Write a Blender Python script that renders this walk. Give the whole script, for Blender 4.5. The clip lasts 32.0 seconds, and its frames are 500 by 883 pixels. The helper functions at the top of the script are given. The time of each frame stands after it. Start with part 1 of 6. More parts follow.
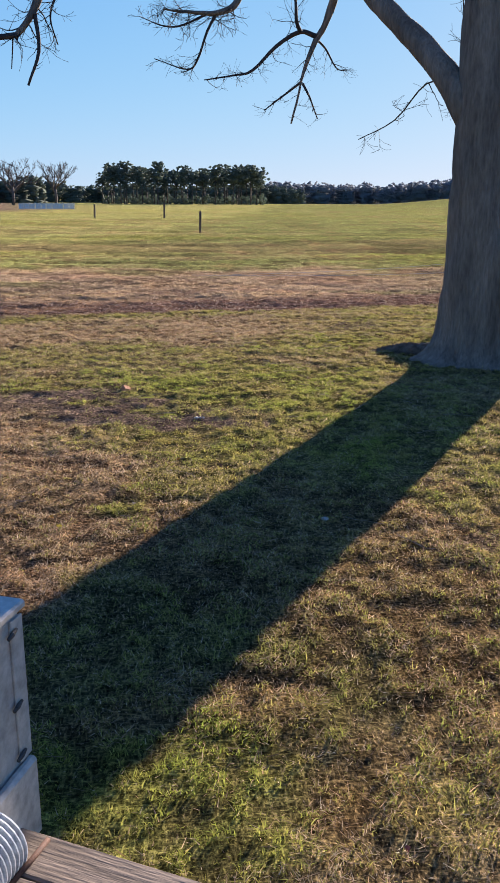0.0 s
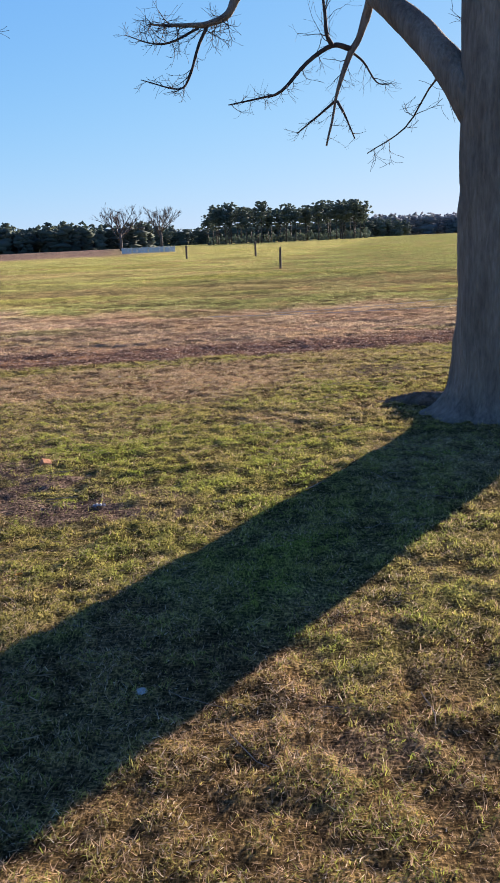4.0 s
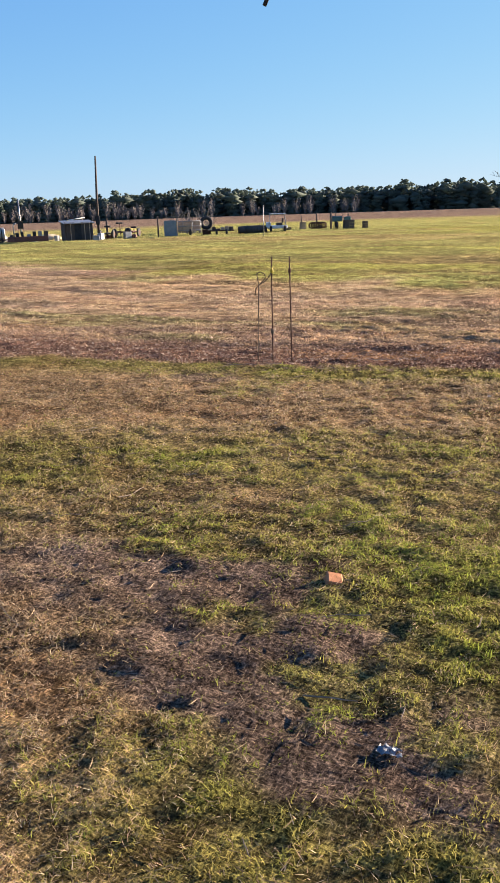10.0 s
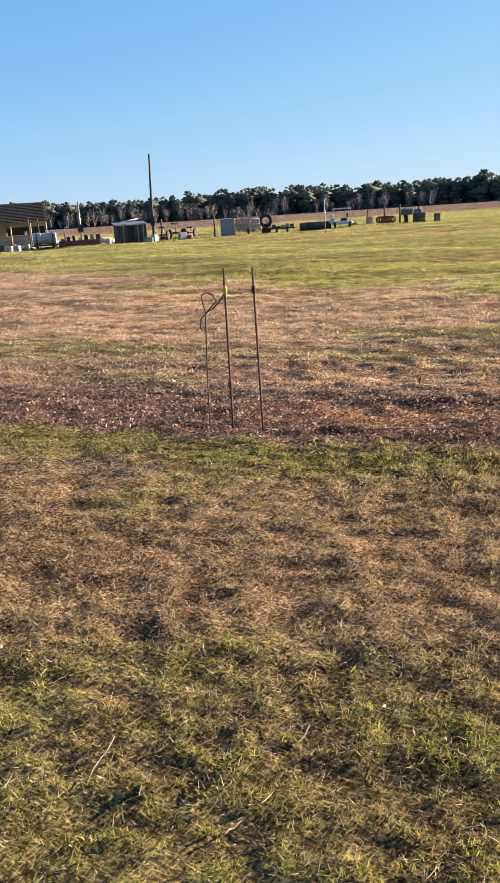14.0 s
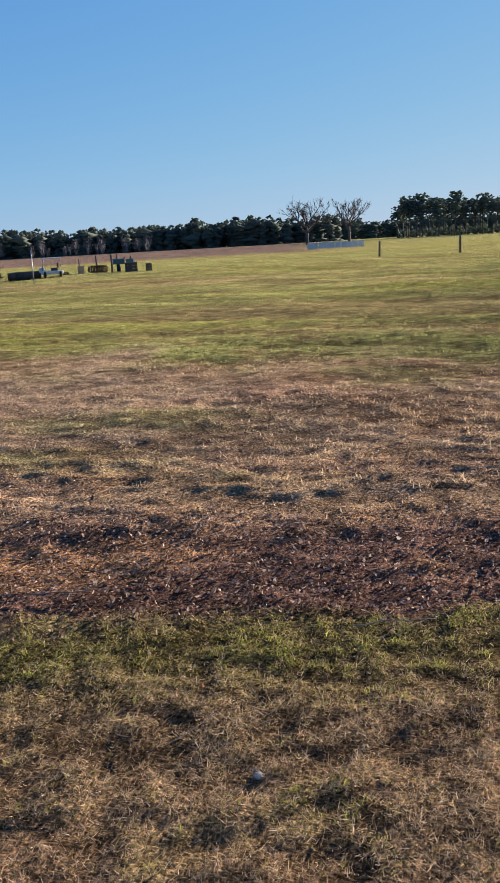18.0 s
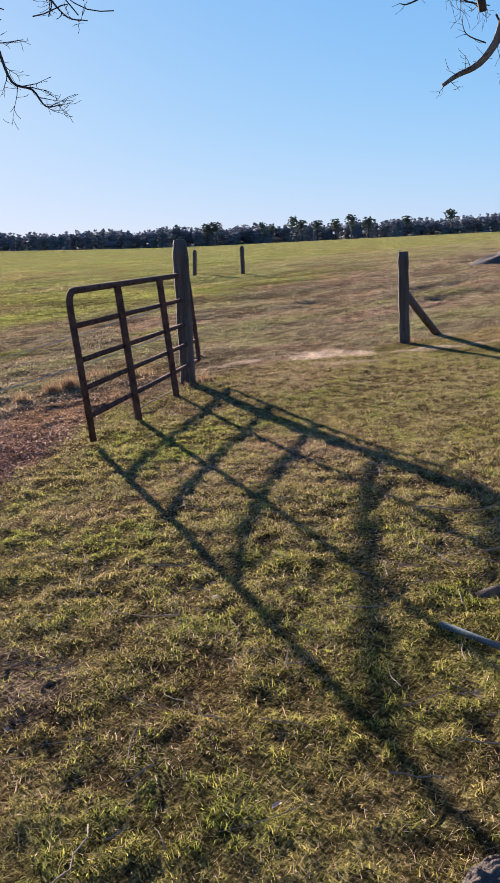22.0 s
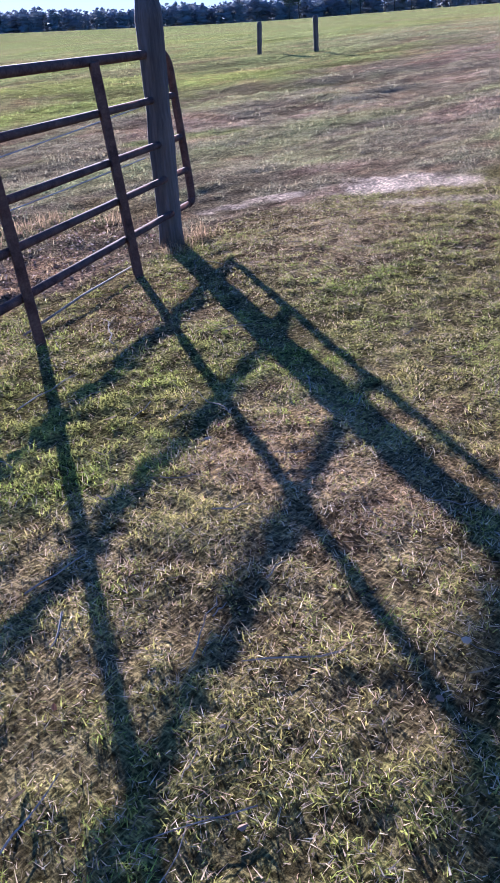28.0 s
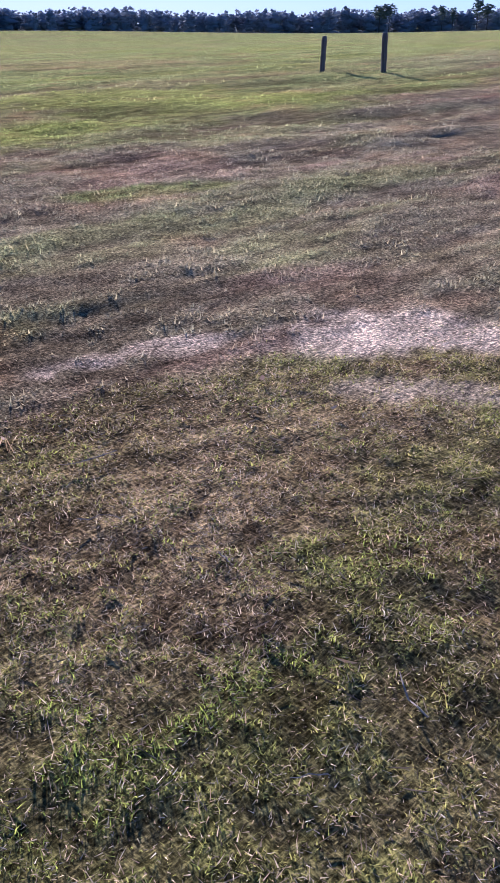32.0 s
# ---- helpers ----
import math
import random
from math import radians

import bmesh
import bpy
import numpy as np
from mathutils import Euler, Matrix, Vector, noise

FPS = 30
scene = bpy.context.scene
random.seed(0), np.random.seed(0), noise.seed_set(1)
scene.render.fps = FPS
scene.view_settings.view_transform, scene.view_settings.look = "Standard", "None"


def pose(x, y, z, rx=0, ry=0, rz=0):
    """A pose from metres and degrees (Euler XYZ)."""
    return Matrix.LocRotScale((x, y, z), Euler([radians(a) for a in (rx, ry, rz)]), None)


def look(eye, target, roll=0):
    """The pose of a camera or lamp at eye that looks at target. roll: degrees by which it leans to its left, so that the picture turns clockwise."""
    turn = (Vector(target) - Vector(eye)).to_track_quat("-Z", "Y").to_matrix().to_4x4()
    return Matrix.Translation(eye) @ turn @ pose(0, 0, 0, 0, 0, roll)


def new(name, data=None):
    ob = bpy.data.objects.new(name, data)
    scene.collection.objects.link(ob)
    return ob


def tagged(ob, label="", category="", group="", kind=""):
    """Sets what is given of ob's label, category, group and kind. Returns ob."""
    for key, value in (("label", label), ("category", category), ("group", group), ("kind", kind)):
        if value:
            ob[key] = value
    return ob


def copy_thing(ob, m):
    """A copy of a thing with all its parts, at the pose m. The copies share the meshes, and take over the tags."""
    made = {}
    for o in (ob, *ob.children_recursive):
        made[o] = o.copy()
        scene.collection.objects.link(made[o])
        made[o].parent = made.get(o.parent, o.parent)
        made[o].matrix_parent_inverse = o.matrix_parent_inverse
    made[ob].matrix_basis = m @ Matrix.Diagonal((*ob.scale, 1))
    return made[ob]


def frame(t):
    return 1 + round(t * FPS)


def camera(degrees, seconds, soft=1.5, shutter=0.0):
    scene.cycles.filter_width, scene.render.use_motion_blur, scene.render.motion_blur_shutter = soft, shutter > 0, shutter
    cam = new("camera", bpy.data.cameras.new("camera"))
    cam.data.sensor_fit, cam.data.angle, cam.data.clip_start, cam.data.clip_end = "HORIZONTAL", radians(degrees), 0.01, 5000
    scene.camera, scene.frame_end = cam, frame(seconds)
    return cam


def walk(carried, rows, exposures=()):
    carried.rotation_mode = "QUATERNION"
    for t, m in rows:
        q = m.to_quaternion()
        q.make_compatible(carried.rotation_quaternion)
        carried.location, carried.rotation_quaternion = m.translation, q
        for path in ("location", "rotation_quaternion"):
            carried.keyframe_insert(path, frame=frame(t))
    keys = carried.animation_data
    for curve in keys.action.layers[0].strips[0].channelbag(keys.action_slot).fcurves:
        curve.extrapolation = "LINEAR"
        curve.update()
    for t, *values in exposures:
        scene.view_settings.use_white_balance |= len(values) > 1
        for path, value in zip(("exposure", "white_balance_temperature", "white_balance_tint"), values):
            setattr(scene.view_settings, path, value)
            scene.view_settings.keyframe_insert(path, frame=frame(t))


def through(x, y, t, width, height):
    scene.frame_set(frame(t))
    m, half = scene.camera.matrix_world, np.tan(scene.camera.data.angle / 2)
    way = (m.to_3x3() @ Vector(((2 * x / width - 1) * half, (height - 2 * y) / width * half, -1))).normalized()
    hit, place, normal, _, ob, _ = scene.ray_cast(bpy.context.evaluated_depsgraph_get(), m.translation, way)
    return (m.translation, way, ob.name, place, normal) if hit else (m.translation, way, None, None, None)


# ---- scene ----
cam = camera(33.2, 32.0)
PATH = [
    (0, (-0.677, -2.504, 1.737), (-0.492, -0.593, 1.178), 0.4),
    (0.5, (-0.421, -2.224, 1.741), (-0.252, -0.288, 1.271), -1.7),
    (1, (-0.042, -2.033, 1.684), (0.089, -0.092, 1.217), -0.9),
    (1.5, (0.255, -1.722, 1.657), (0.323, 0.217, 1.173), -1.6),
    (2, (0.492, -1.373, 1.668), (0.536, 0.567, 1.185), -1.6),
    (2.5, (0.715, -1.129, 1.642), (0.733, 0.813, 1.166), -1.8),
    (3, (0.799, -1.011, 1.651), (0.804, 0.932, 1.177), -1.8),
    (3.5, (0.746, -0.969, 1.642), (0.715, 0.974, 1.171), -2.0),
    (4, (0.724, -0.97, 1.637), (0.647, 0.971, 1.162), -2.6),
    (4.3, (0.653, -0.917, 1.643), (0.169, 0.972, 1.2), -5.5),
    (4.5, (0.585, -0.922, 1.663), (-0.218, 0.864, 1.257), -5.6),
    (6.5, (0.452, -0.761, 1.66), (-0.468, 0.965, 1.241), -3.4),
    (7, (0.461, -0.534, 1.635), (-0.458, 1.186, 1.192), -3.7),
    (7.5, (0.455, -0.158, 1.659), (-0.478, 1.546, 1.184), -3.1),
    (8, (0.302, 0.195, 1.617), (-0.656, 1.878, 1.119), -3.1),
    (8.5, (0.201, 0.585, 1.671), (-0.761, 2.259, 1.149), -3.1),
    (9, (0.304, 1.001, 1.671), (-0.604, 2.702, 1.138), -3.7),
    (9.5, (0.35, 1.366, 1.687), (-0.565, 3.063, 1.153), -4.2),
    (10, (0.262, 1.861, 1.689), (-0.643, 3.563, 1.154), -1.9),
    (10.5, (0.279, 2.301, 1.635), (-0.618, 4.004, 1.094), -1.9),
    (11, (0.244, 2.782, 1.642), (-0.724, 4.446, 1.1), -3.1),
    (11.5, (0.055, 3.226, 1.601), (-0.92, 4.889, 1.067), -3.5),
    (12, (-0.04, 3.631, 1.598), (-1.036, 5.283, 1.071), -3.0),
    (12.5, (-0.095, 4.064, 1.603), (-1.138, 5.691, 1.086), -2.4),
    (13, (-0.237, 4.449, 1.554), (-1.29, 6.07, 1.041), -2.6),
    (13.5, (-0.463, 4.912, 1.569), (-1.532, 6.523, 1.054), -2.0),
    (14, (-0.516, 5.39, 1.553), (-1.58, 6.998, 1.022), -3.7),
    (14.5, (-0.584, 5.715, 1.574), (-1.642, 7.322, 1.027), -3.8),
    (15, (-0.709, 6.023, 1.666), (-1.752, 7.64, 1.122), -2.3),
    (15.5, (-0.653, 6.352, 1.661), (-1.692, 7.975, 1.126), -1.8),
    (17.5, (-0.612, 6.855, 1.796), (-0.559, 8.797, 1.32), -2.9),
    (18, (-0.586, 6.852, 1.816), (-1.081, 8.732, 1.346), -3.2),
    (18.3, (-0.538, 6.791, 1.835), (-0.4, 8.722, 1.335), -2.8),
    (18.5, (-0.477, 6.782, 1.82), (0.232, 8.577, 1.298), -1.4),
    (18.8, (-0.346, 6.641, 1.794), (0.838, 8.164, 1.266), -3.2),
    (19, (-0.379, 6.443, 1.747), (1.04, 7.749, 1.217), -0.9),
    (19.5, (-0.357, 6.407, 1.731), (1.159, 7.615, 1.236), -1.8),
    (20, (-0.362, 6.39, 1.733), (1.133, 7.636, 1.274), -2.8),
    (20.5, (-0.348, 6.392, 1.731), (1.14, 7.655, 1.295), -3.3),
    (21, (-0.265, 6.372, 1.712), (1.279, 7.568, 1.28), -2.9),
    (21.5, (-0.134, 6.284, 1.685), (1.455, 7.416, 1.243), -2.5),
    (22, (0.158, 6.435, 1.67), (1.74, 7.564, 1.199), -2.9),
    (22.5, (0.459, 6.466, 1.698), (2.039, 7.587, 1.202), -2.8),
    (23, (0.794, 6.373, 1.729), (2.367, 7.513, 1.25), -2.8),
    (23.5, (0.999, 6.343, 1.729), (2.546, 7.525, 1.269), -3.0),
    (24, (1.04, 6.355, 1.75), (2.566, 7.581, 1.338), -2.6),
    (24.5, (1.144, 6.539, 1.715), (2.67, 7.769, 1.317), -2.4),
    (25, (1.297, 6.819, 1.729), (2.866, 7.992, 1.323), -2.1),
    (25.5, (1.604, 6.997, 1.661), (3.202, 8.115, 1.218), -3.6),
    (27.5, (3.115, 7.975, 1.544), (4.598, 9.02, 0.702), -3.8),
    (28, (3.621, 8.332, 1.463), (4.944, 9.531, 0.56), -4.6),
    (28.5, (4.053, 8.54, 1.571), (5.326, 9.797, 0.678), -4.1),
    (29, (4.549, 8.647, 1.542), (5.853, 9.9, 0.687), -2.4),
    (29.5, (4.84, 8.855, 1.516), (5.878, 10.343, 0.675), -1.7),
    (30, (5.193, 9.081, 1.595), (5.953, 10.731, 0.759), 1.3),
    (30.5, (5.519, 9.266, 1.586), (5.72, 11.081, 0.77), 2.3),
    (31, (5.885, 9.487, 1.549), (6.145, 11.29, 0.723), -0.6),
    (31.5, (6.374, 9.718, 1.506), (7.452, 11.212, 0.726), 2.4),
    (32, (6.89, 9.822, 1.52), (8.13, 11.119, 0.638), -1.4),
]
walk(cam, [(t, look(eye, target, roll)) for t, eye, target, roll in PATH],
     exposures=[(0.0, 1.95, 6200, 19), (4.0, 2.0, 6200, 20), (7.0, 1.95, 6500, 19), (8.5, 2.2, 6750, 16), (10.0, 2.12, 6800, 17), (15.0, 2.15, 6850, 18), (18.0, 1.65, 6200, 17), (19.0, 1.25, 6200, 19), (20.0, 1.7, 6200, 21), (21.4, 1.72, 6150, 21), (22.0, 1.92, 6150, 22), (24.0, 1.7, 6250, 24), (25.0, 1.7, 6200, 24), (28.0, 2.35, 4800, 27), (29.2, 2.15, 4800, 31), (31.0, 2.38, 4800, 32), (32.0, 2.08, 4980, 30)])

# ---- light ----
SUN_AZ, SUN_EL = 32.5, 11.9
world = bpy.data.worlds.new("sky")
scene.world = world
world.use_nodes = True
wn = world.node_tree.nodes
sky = wn.new("ShaderNodeTexSky")
sky.sky_type = "NISHITA"
sky.sun_disc = False
sky.sun_elevation = radians(SUN_EL)
sky.sun_rotation = radians(SUN_AZ)
sky.air_density, sky.dust_density, sky.ozone_density = 0.70, 0.12, 2.4
wn["Background"].inputs["Strength"].default_value = 0.071
# compresses and tints the sky colour per channel: m * c / (1 + c / k)
per_k, plus_one, clear, evened = (wn.new("ShaderNodeVectorMath") for _ in range(4))
per_k.operation, plus_one.operation, clear.operation, evened.operation = "DIVIDE", "ADD", "MULTIPLY", "DIVIDE"
per_k.inputs[1].default_value, plus_one.inputs[1].default_value = (5.5, 2.8, 0.85), (1, 1, 1)
clear.inputs[1].default_value = (0.64, 1.30, 4.2)
wl = world.node_tree.links
wl.new(sky.outputs["Color"], per_k.inputs[0])
wl.new(sky.outputs["Color"], clear.inputs[0])
wl.new(per_k.outputs[0], plus_one.inputs[0])
wl.new(clear.outputs[0], evened.inputs[0])
wl.new(plus_one.outputs[0], evened.inputs[1])
wl.new(evened.outputs[0], wn["Background"].inputs["Color"])
sun_data = bpy.data.lights.new("sun", "SUN")
sun_data.energy, sun_data.angle, sun_data.color = 5.0, radians(0.55), (1.0, 0.87, 0.70)
sun = new("sun", sun_data)
sun_dir = Vector((math.sin(radians(SUN_AZ)) * math.cos(radians(SUN_EL)),
                  math.cos(radians(SUN_AZ)) * math.cos(radians(SUN_EL)), math.sin(radians(SUN_EL))))
sun.matrix_world = look(sun_dir * 60, (0, 0, 0))


# ---- materials ----
def nodes_of(name, rough=0.8, metal=0.0, spec=0.3):
    m = bpy.data.materials.new(name)
    m.use_nodes = True
    nt = m.node_tree
    b = nt.nodes["Principled BSDF"]
    b.inputs["Roughness"].default_value = rough
    b.inputs["Metallic"].default_value = metal
    b.inputs["Specular IOR Level"].default_value = spec
    return m, nt, b


def ramp(nt, fac, stops):
    r = nt.nodes.new("ShaderNodeValToRGB")
    el = r.color_ramp.elements
    el[0].position, el[0].color = stops[0][0], (*stops[0][1], 1)
    el[1].position, el[1].color = stops[-1][0], (*stops[-1][1], 1)
    for p, c in stops[1:-1]:
        el.new(p).color = (*c, 1)
    nt.links.new(fac, r.inputs["Fac"])
    return r.outputs["Color"]


def noise_of(nt, scale, detail=4.0, rough=0.6, stretch=None, coords="Object"):
    tc = nt.nodes.new("ShaderNodeTexCoord")
    n = nt.nodes.new("ShaderNodeTexNoise")
    n.inputs["Scale"].default_value = scale
    n.inputs["Detail"].default_value = detail
    n.inputs["Roughness"].default_value = rough
    src = tc.outputs[coords]
    if stretch:
        mp = nt.nodes.new("ShaderNodeMapping")
        mp.inputs["Scale"].default_value = stretch
        nt.links.new(src, mp.inputs["Vector"])
        src = mp.outputs["Vector"]
    nt.links.new(src, n.inputs["Vector"])
    return n.outputs["Fac"]


def mix(nt, a, b, fac=0.5, mode="MIX"):
    n = nt.nodes.new("ShaderNodeMix")
    n.data_type, n.blend_type = "RGBA", mode
    for key, v in (("A", a), ("B", b), ("Factor", fac)):
        sock = [s for s in n.inputs if s.name == key and (s.type == "RGBA" if key != "Factor" else s.type == "VALUE")][0]
        if isinstance(v, (int, float)):
            sock.default_value = v
        elif isinstance(v, tuple):
            sock.default_value = (*v, 1)
        else:
            nt.links.new(v, sock)
    return [s for s in n.outputs if s.type == "RGBA"][0]


def bump(nt, b, height, strength=0.4, dist=0.01):
    n = nt.nodes.new("ShaderNodeBump")
    n.inputs["Strength"].default_value = strength
    n.inputs["Distance"].default_value = dist
    nt.links.new(height, n.inputs["Height"])
    nt.links.new(n.outputs["Normal"], b.inputs["Normal"])


def simple(name, dark, light, scale=8.0, rough=0.8, metal=0.0, spec=0.3, relief=0.3, dist=0.004, stretch=None, detail=6.0):
    """A worn surface: two tones by coarse and fine noise, with relief."""
    m, nt, b = nodes_of(name, rough, metal, spec)
    coarse = ramp(nt, noise_of(nt, scale, detail, 0.65, stretch), [(0.3, dark), (0.7, light)])
    fine = noise_of(nt, scale * 9, 3.0, 0.6, stretch)
    spots = ramp(nt, fine, [(0.3, (0.72, 0.72, 0.72)), (0.7, (1.2, 1.2, 1.2))])
    nt.links.new(mix(nt, coarse, spots, 1.0, "MULTIPLY"), b.inputs["Base Color"])
    bump(nt, b, fine, relief, dist)
    return m


def island_tint(name, tones, rough=0.7, spec=0.3, through=0.0):
    """Leaves and blades: the colour attribute, varied from piece to piece."""
    m, nt, b = nodes_of(name, rough, 0.0, spec)
    at = nt.nodes.new("ShaderNodeAttribute")
    at.attribute_name = "tone"
    geo = nt.nodes.new("ShaderNodeNewGeometry")
    vary = ramp(nt, geo.outputs["Random Per Island"], tones)
    col = mix(nt, at.outputs["Color"], vary, 1.0, "MULTIPLY")
    nt.links.new(col, b.inputs["Base Color"])
    if through:
        b.inputs["Subsurface Weight"].default_value = 0.0
        tr = nt.nodes.new("ShaderNodeBsdfTranslucent")
        nt.links.new(col, tr.inputs["Color"])
        ms = nt.nodes.new("ShaderNodeMixShader")
        ms.inputs[0].default_value = through
        nt.links.new(b.outputs[0], ms.inputs[1])
        nt.links.new(tr.outputs[0], ms.inputs[2])
        nt.links.new(ms.outputs[0], nt.nodes["Material Output"].inputs["Surface"])
    return m


# ---- mesh helpers ----
def mesh_arrays(name, verts, faces, mat=None, tone=None, smooth=False):
    """A mesh from an (n, 3) array of points and an (m, k) array of faces; tone: a colour for each point."""
    me = bpy.data.meshes.new(name)
    verts = np.asarray(verts, np.float32)
    faces = np.asarray(faces, np.int32)
    k = faces.shape[1]
    me.vertices.add(len(verts))
    me.vertices.foreach_set("co", verts.ravel())
    me.loops.add(faces.size)
    me.loops.foreach_set("vertex_index", faces.ravel())
    me.polygons.add(len(faces))
    me.polygons.foreach_set("loop_start", np.arange(0, faces.size, k, dtype=np.int32))
    me.polygons.foreach_set("use_smooth", np.full(len(faces), smooth))
    me.update(calc_edges=True)
    if tone is not None:
        a = me.attributes.new("tone", "FLOAT_COLOR", "POINT")
        rgba = np.ones((len(verts), 4), np.float32)
        rgba[:, :3] = tone
        a.data.foreach_set("color", rgba.ravel())
    if mat:
        me.materials.append(mat)
    return me


def part(name, bm, material, parent, label="", smooth=False):
    me = bpy.data.meshes.new(name)
    for f in bm.faces:
        f.smooth = smooth
    bm.to_mesh(me)
    bm.free()
    me.materials.append(material)
    ob = new(name, me)
    ob.parent = parent
    if label:
        tagged(ob, label)
    return ob


def part_mesh(name, me, parent, label=""):
    ob = new(name, me)
    ob.parent = parent
    if label:
        tagged(ob, label)
    return ob


def thing(name, m, label, category, group="", kind=""):
    ob = new(name)
    ob.matrix_world = m
    return tagged(ob, label, category, group, kind)


def box(bm, x0, y0, z0, x1, y1, z1, bevel=0.0, m=None):
    g = bmesh.ops.create_cube(bm, size=1.0)
    vs = g["verts"]
    bmesh.ops.transform(bm, verts=vs, matrix=Matrix.Translation(((x0 + x1) / 2, (y0 + y1) / 2, (z0 + z1) / 2))
                        @ Matrix.Diagonal((x1 - x0, y1 - y0, z1 - z0, 1)))
    if bevel:
        es = list({e for v in vs for e in v.link_edges})
        r = bmesh.ops.bevel(bm, geom=es, offset=bevel, segments=1, affect="EDGES", profile=0.5)
        vs = list({v for f in r["faces"] for v in f.verts} | {v for v in vs if v.is_valid})
    if m is not None:
        bmesh.ops.transform(bm, verts=vs, matrix=m)
    return vs


def tube_arrays(points, radii, sides=8, caps=True):
    """A tapered tube along points: verts, triangles."""
    P = [Vector(p) for p in points]
    n = len(P)
    up = Vector((0.13, 0.21, 0.97))
    V, T = [], []
    side = None
    for i in range(n):
        d = (P[min(i + 1, n - 1)] - P[max(i - 1, 0)]).normalized()
        if side is None:
            side = d.cross(up)
            if side.length < 0.1:
                side = d.cross(Vector((1, 0, 0)))
        side = (side - d * side.dot(d)).normalized()
        up2 = d.cross(side)
        for k in range(sides):
            a = 2 * math.pi * k / sides
            V.append(P[i] + (side * math.cos(a) + up2 * math.sin(a)) * radii[i])
    for i in range(n - 1):
        for k in range(sides):
            a, b = i * sides + k, i * sides + (k + 1) % sides
            T += [(a, b, b + sides), (a, b + sides, a + sides)]
    if caps:
        V += [P[0], P[-1]]
        for k in range(sides):
            T.append((len(V) - 2, (k + 1) % sides, k))
            T.append((len(V) - 1, (n - 1) * sides + k, (n - 1) * sides + (k + 1) % sides))
    return V, T


def joined(pieces):
    V, T = [], []
    for v, t in pieces:
        o = len(V)
        V += [tuple(p) for p in v]
        T += [(a + o, b + o, c + o) for a, b, c in t]
    return V, T


def tube_part(name, points, radii, mat, parent, sides=10, label="", smooth=True):
    v, t = tube_arrays(points, radii, sides)
    return part_mesh(name, mesh_arrays(name, [tuple(p) for p in v], t, mat, smooth=smooth), parent, label)


# ---- ground: zones, height, colour ----
def lattice(x, y, seed):
    h = (x.astype(np.int64) * 374761393 + y.astype(np.int64) * 668265263 + seed * 974634777) & 0xFFFFFFFF
    h = ((h ^ (h >> 13)) * 1274126177) & 0xFFFFFFFF
    return ((h ^ (h >> 16)) & 0xFFFF) / 65535.0


def value_noise(x, y, scale, seed=0, octaves=3):
    out, amp, tot = 0.0, 1.0, 0.0
    for o in range(octaves):
        u, v = x / scale, y / scale
        i, j = np.floor(u), np.floor(v)
        fu, fv = u - i, v - j
        fu, fv = fu * fu * (3 - 2 * fu), fv * fv * (3 - 2 * fv)
        s = seed * 17 + o
        a, b = lattice(i, j, s), lattice(i + 1, j, s)
        c, d = lattice(i, j + 1, s), lattice(i + 1, j + 1, s)
        out = out + amp * ((a * (1 - fu) + b * fu) * (1 - fv) + (c * (1 - fu) + d * fu) * fv)
        tot += amp
        amp *= 0.5
        scale *= 0.47
    return out / tot


def step(a, b, v):
    t = np.clip((v - a) / (b - a), 0, 1)
    return t * t * (3 - 2 * t)


def blob(x, y, cx, cy, rx, ry, turn=0.0, seed=1, rag=0.5):
    c, s = math.cos(radians(turn)), math.sin(radians(turn))
    u, v = ((x - cx) * c + (y - cy) * s) / rx, (-(x - cx) * s + (y - cy) * c) / ry
    d = np.sqrt(u * u + v * v)
    near = d < 1.2 + rag
    out = np.zeros(np.shape(d))
    if near.any():
        out[near] = 1 - step(0.7, 1.15, d[near] + (value_noise(x[near], y[near], 0.5, seed, 3) - 0.5) * 2 * rag)
    return out


def edge_line(x):
    """Where the yard ends and the field begins."""
    return np.interp(x, [-30, -8, -3, 0, 4, 5.5, 8, 10, 12, 25], [6.5, 9.35, 10.2, 10.75, 11.3, 12.1, 12.9, 12.6, 11.9, 8.0])


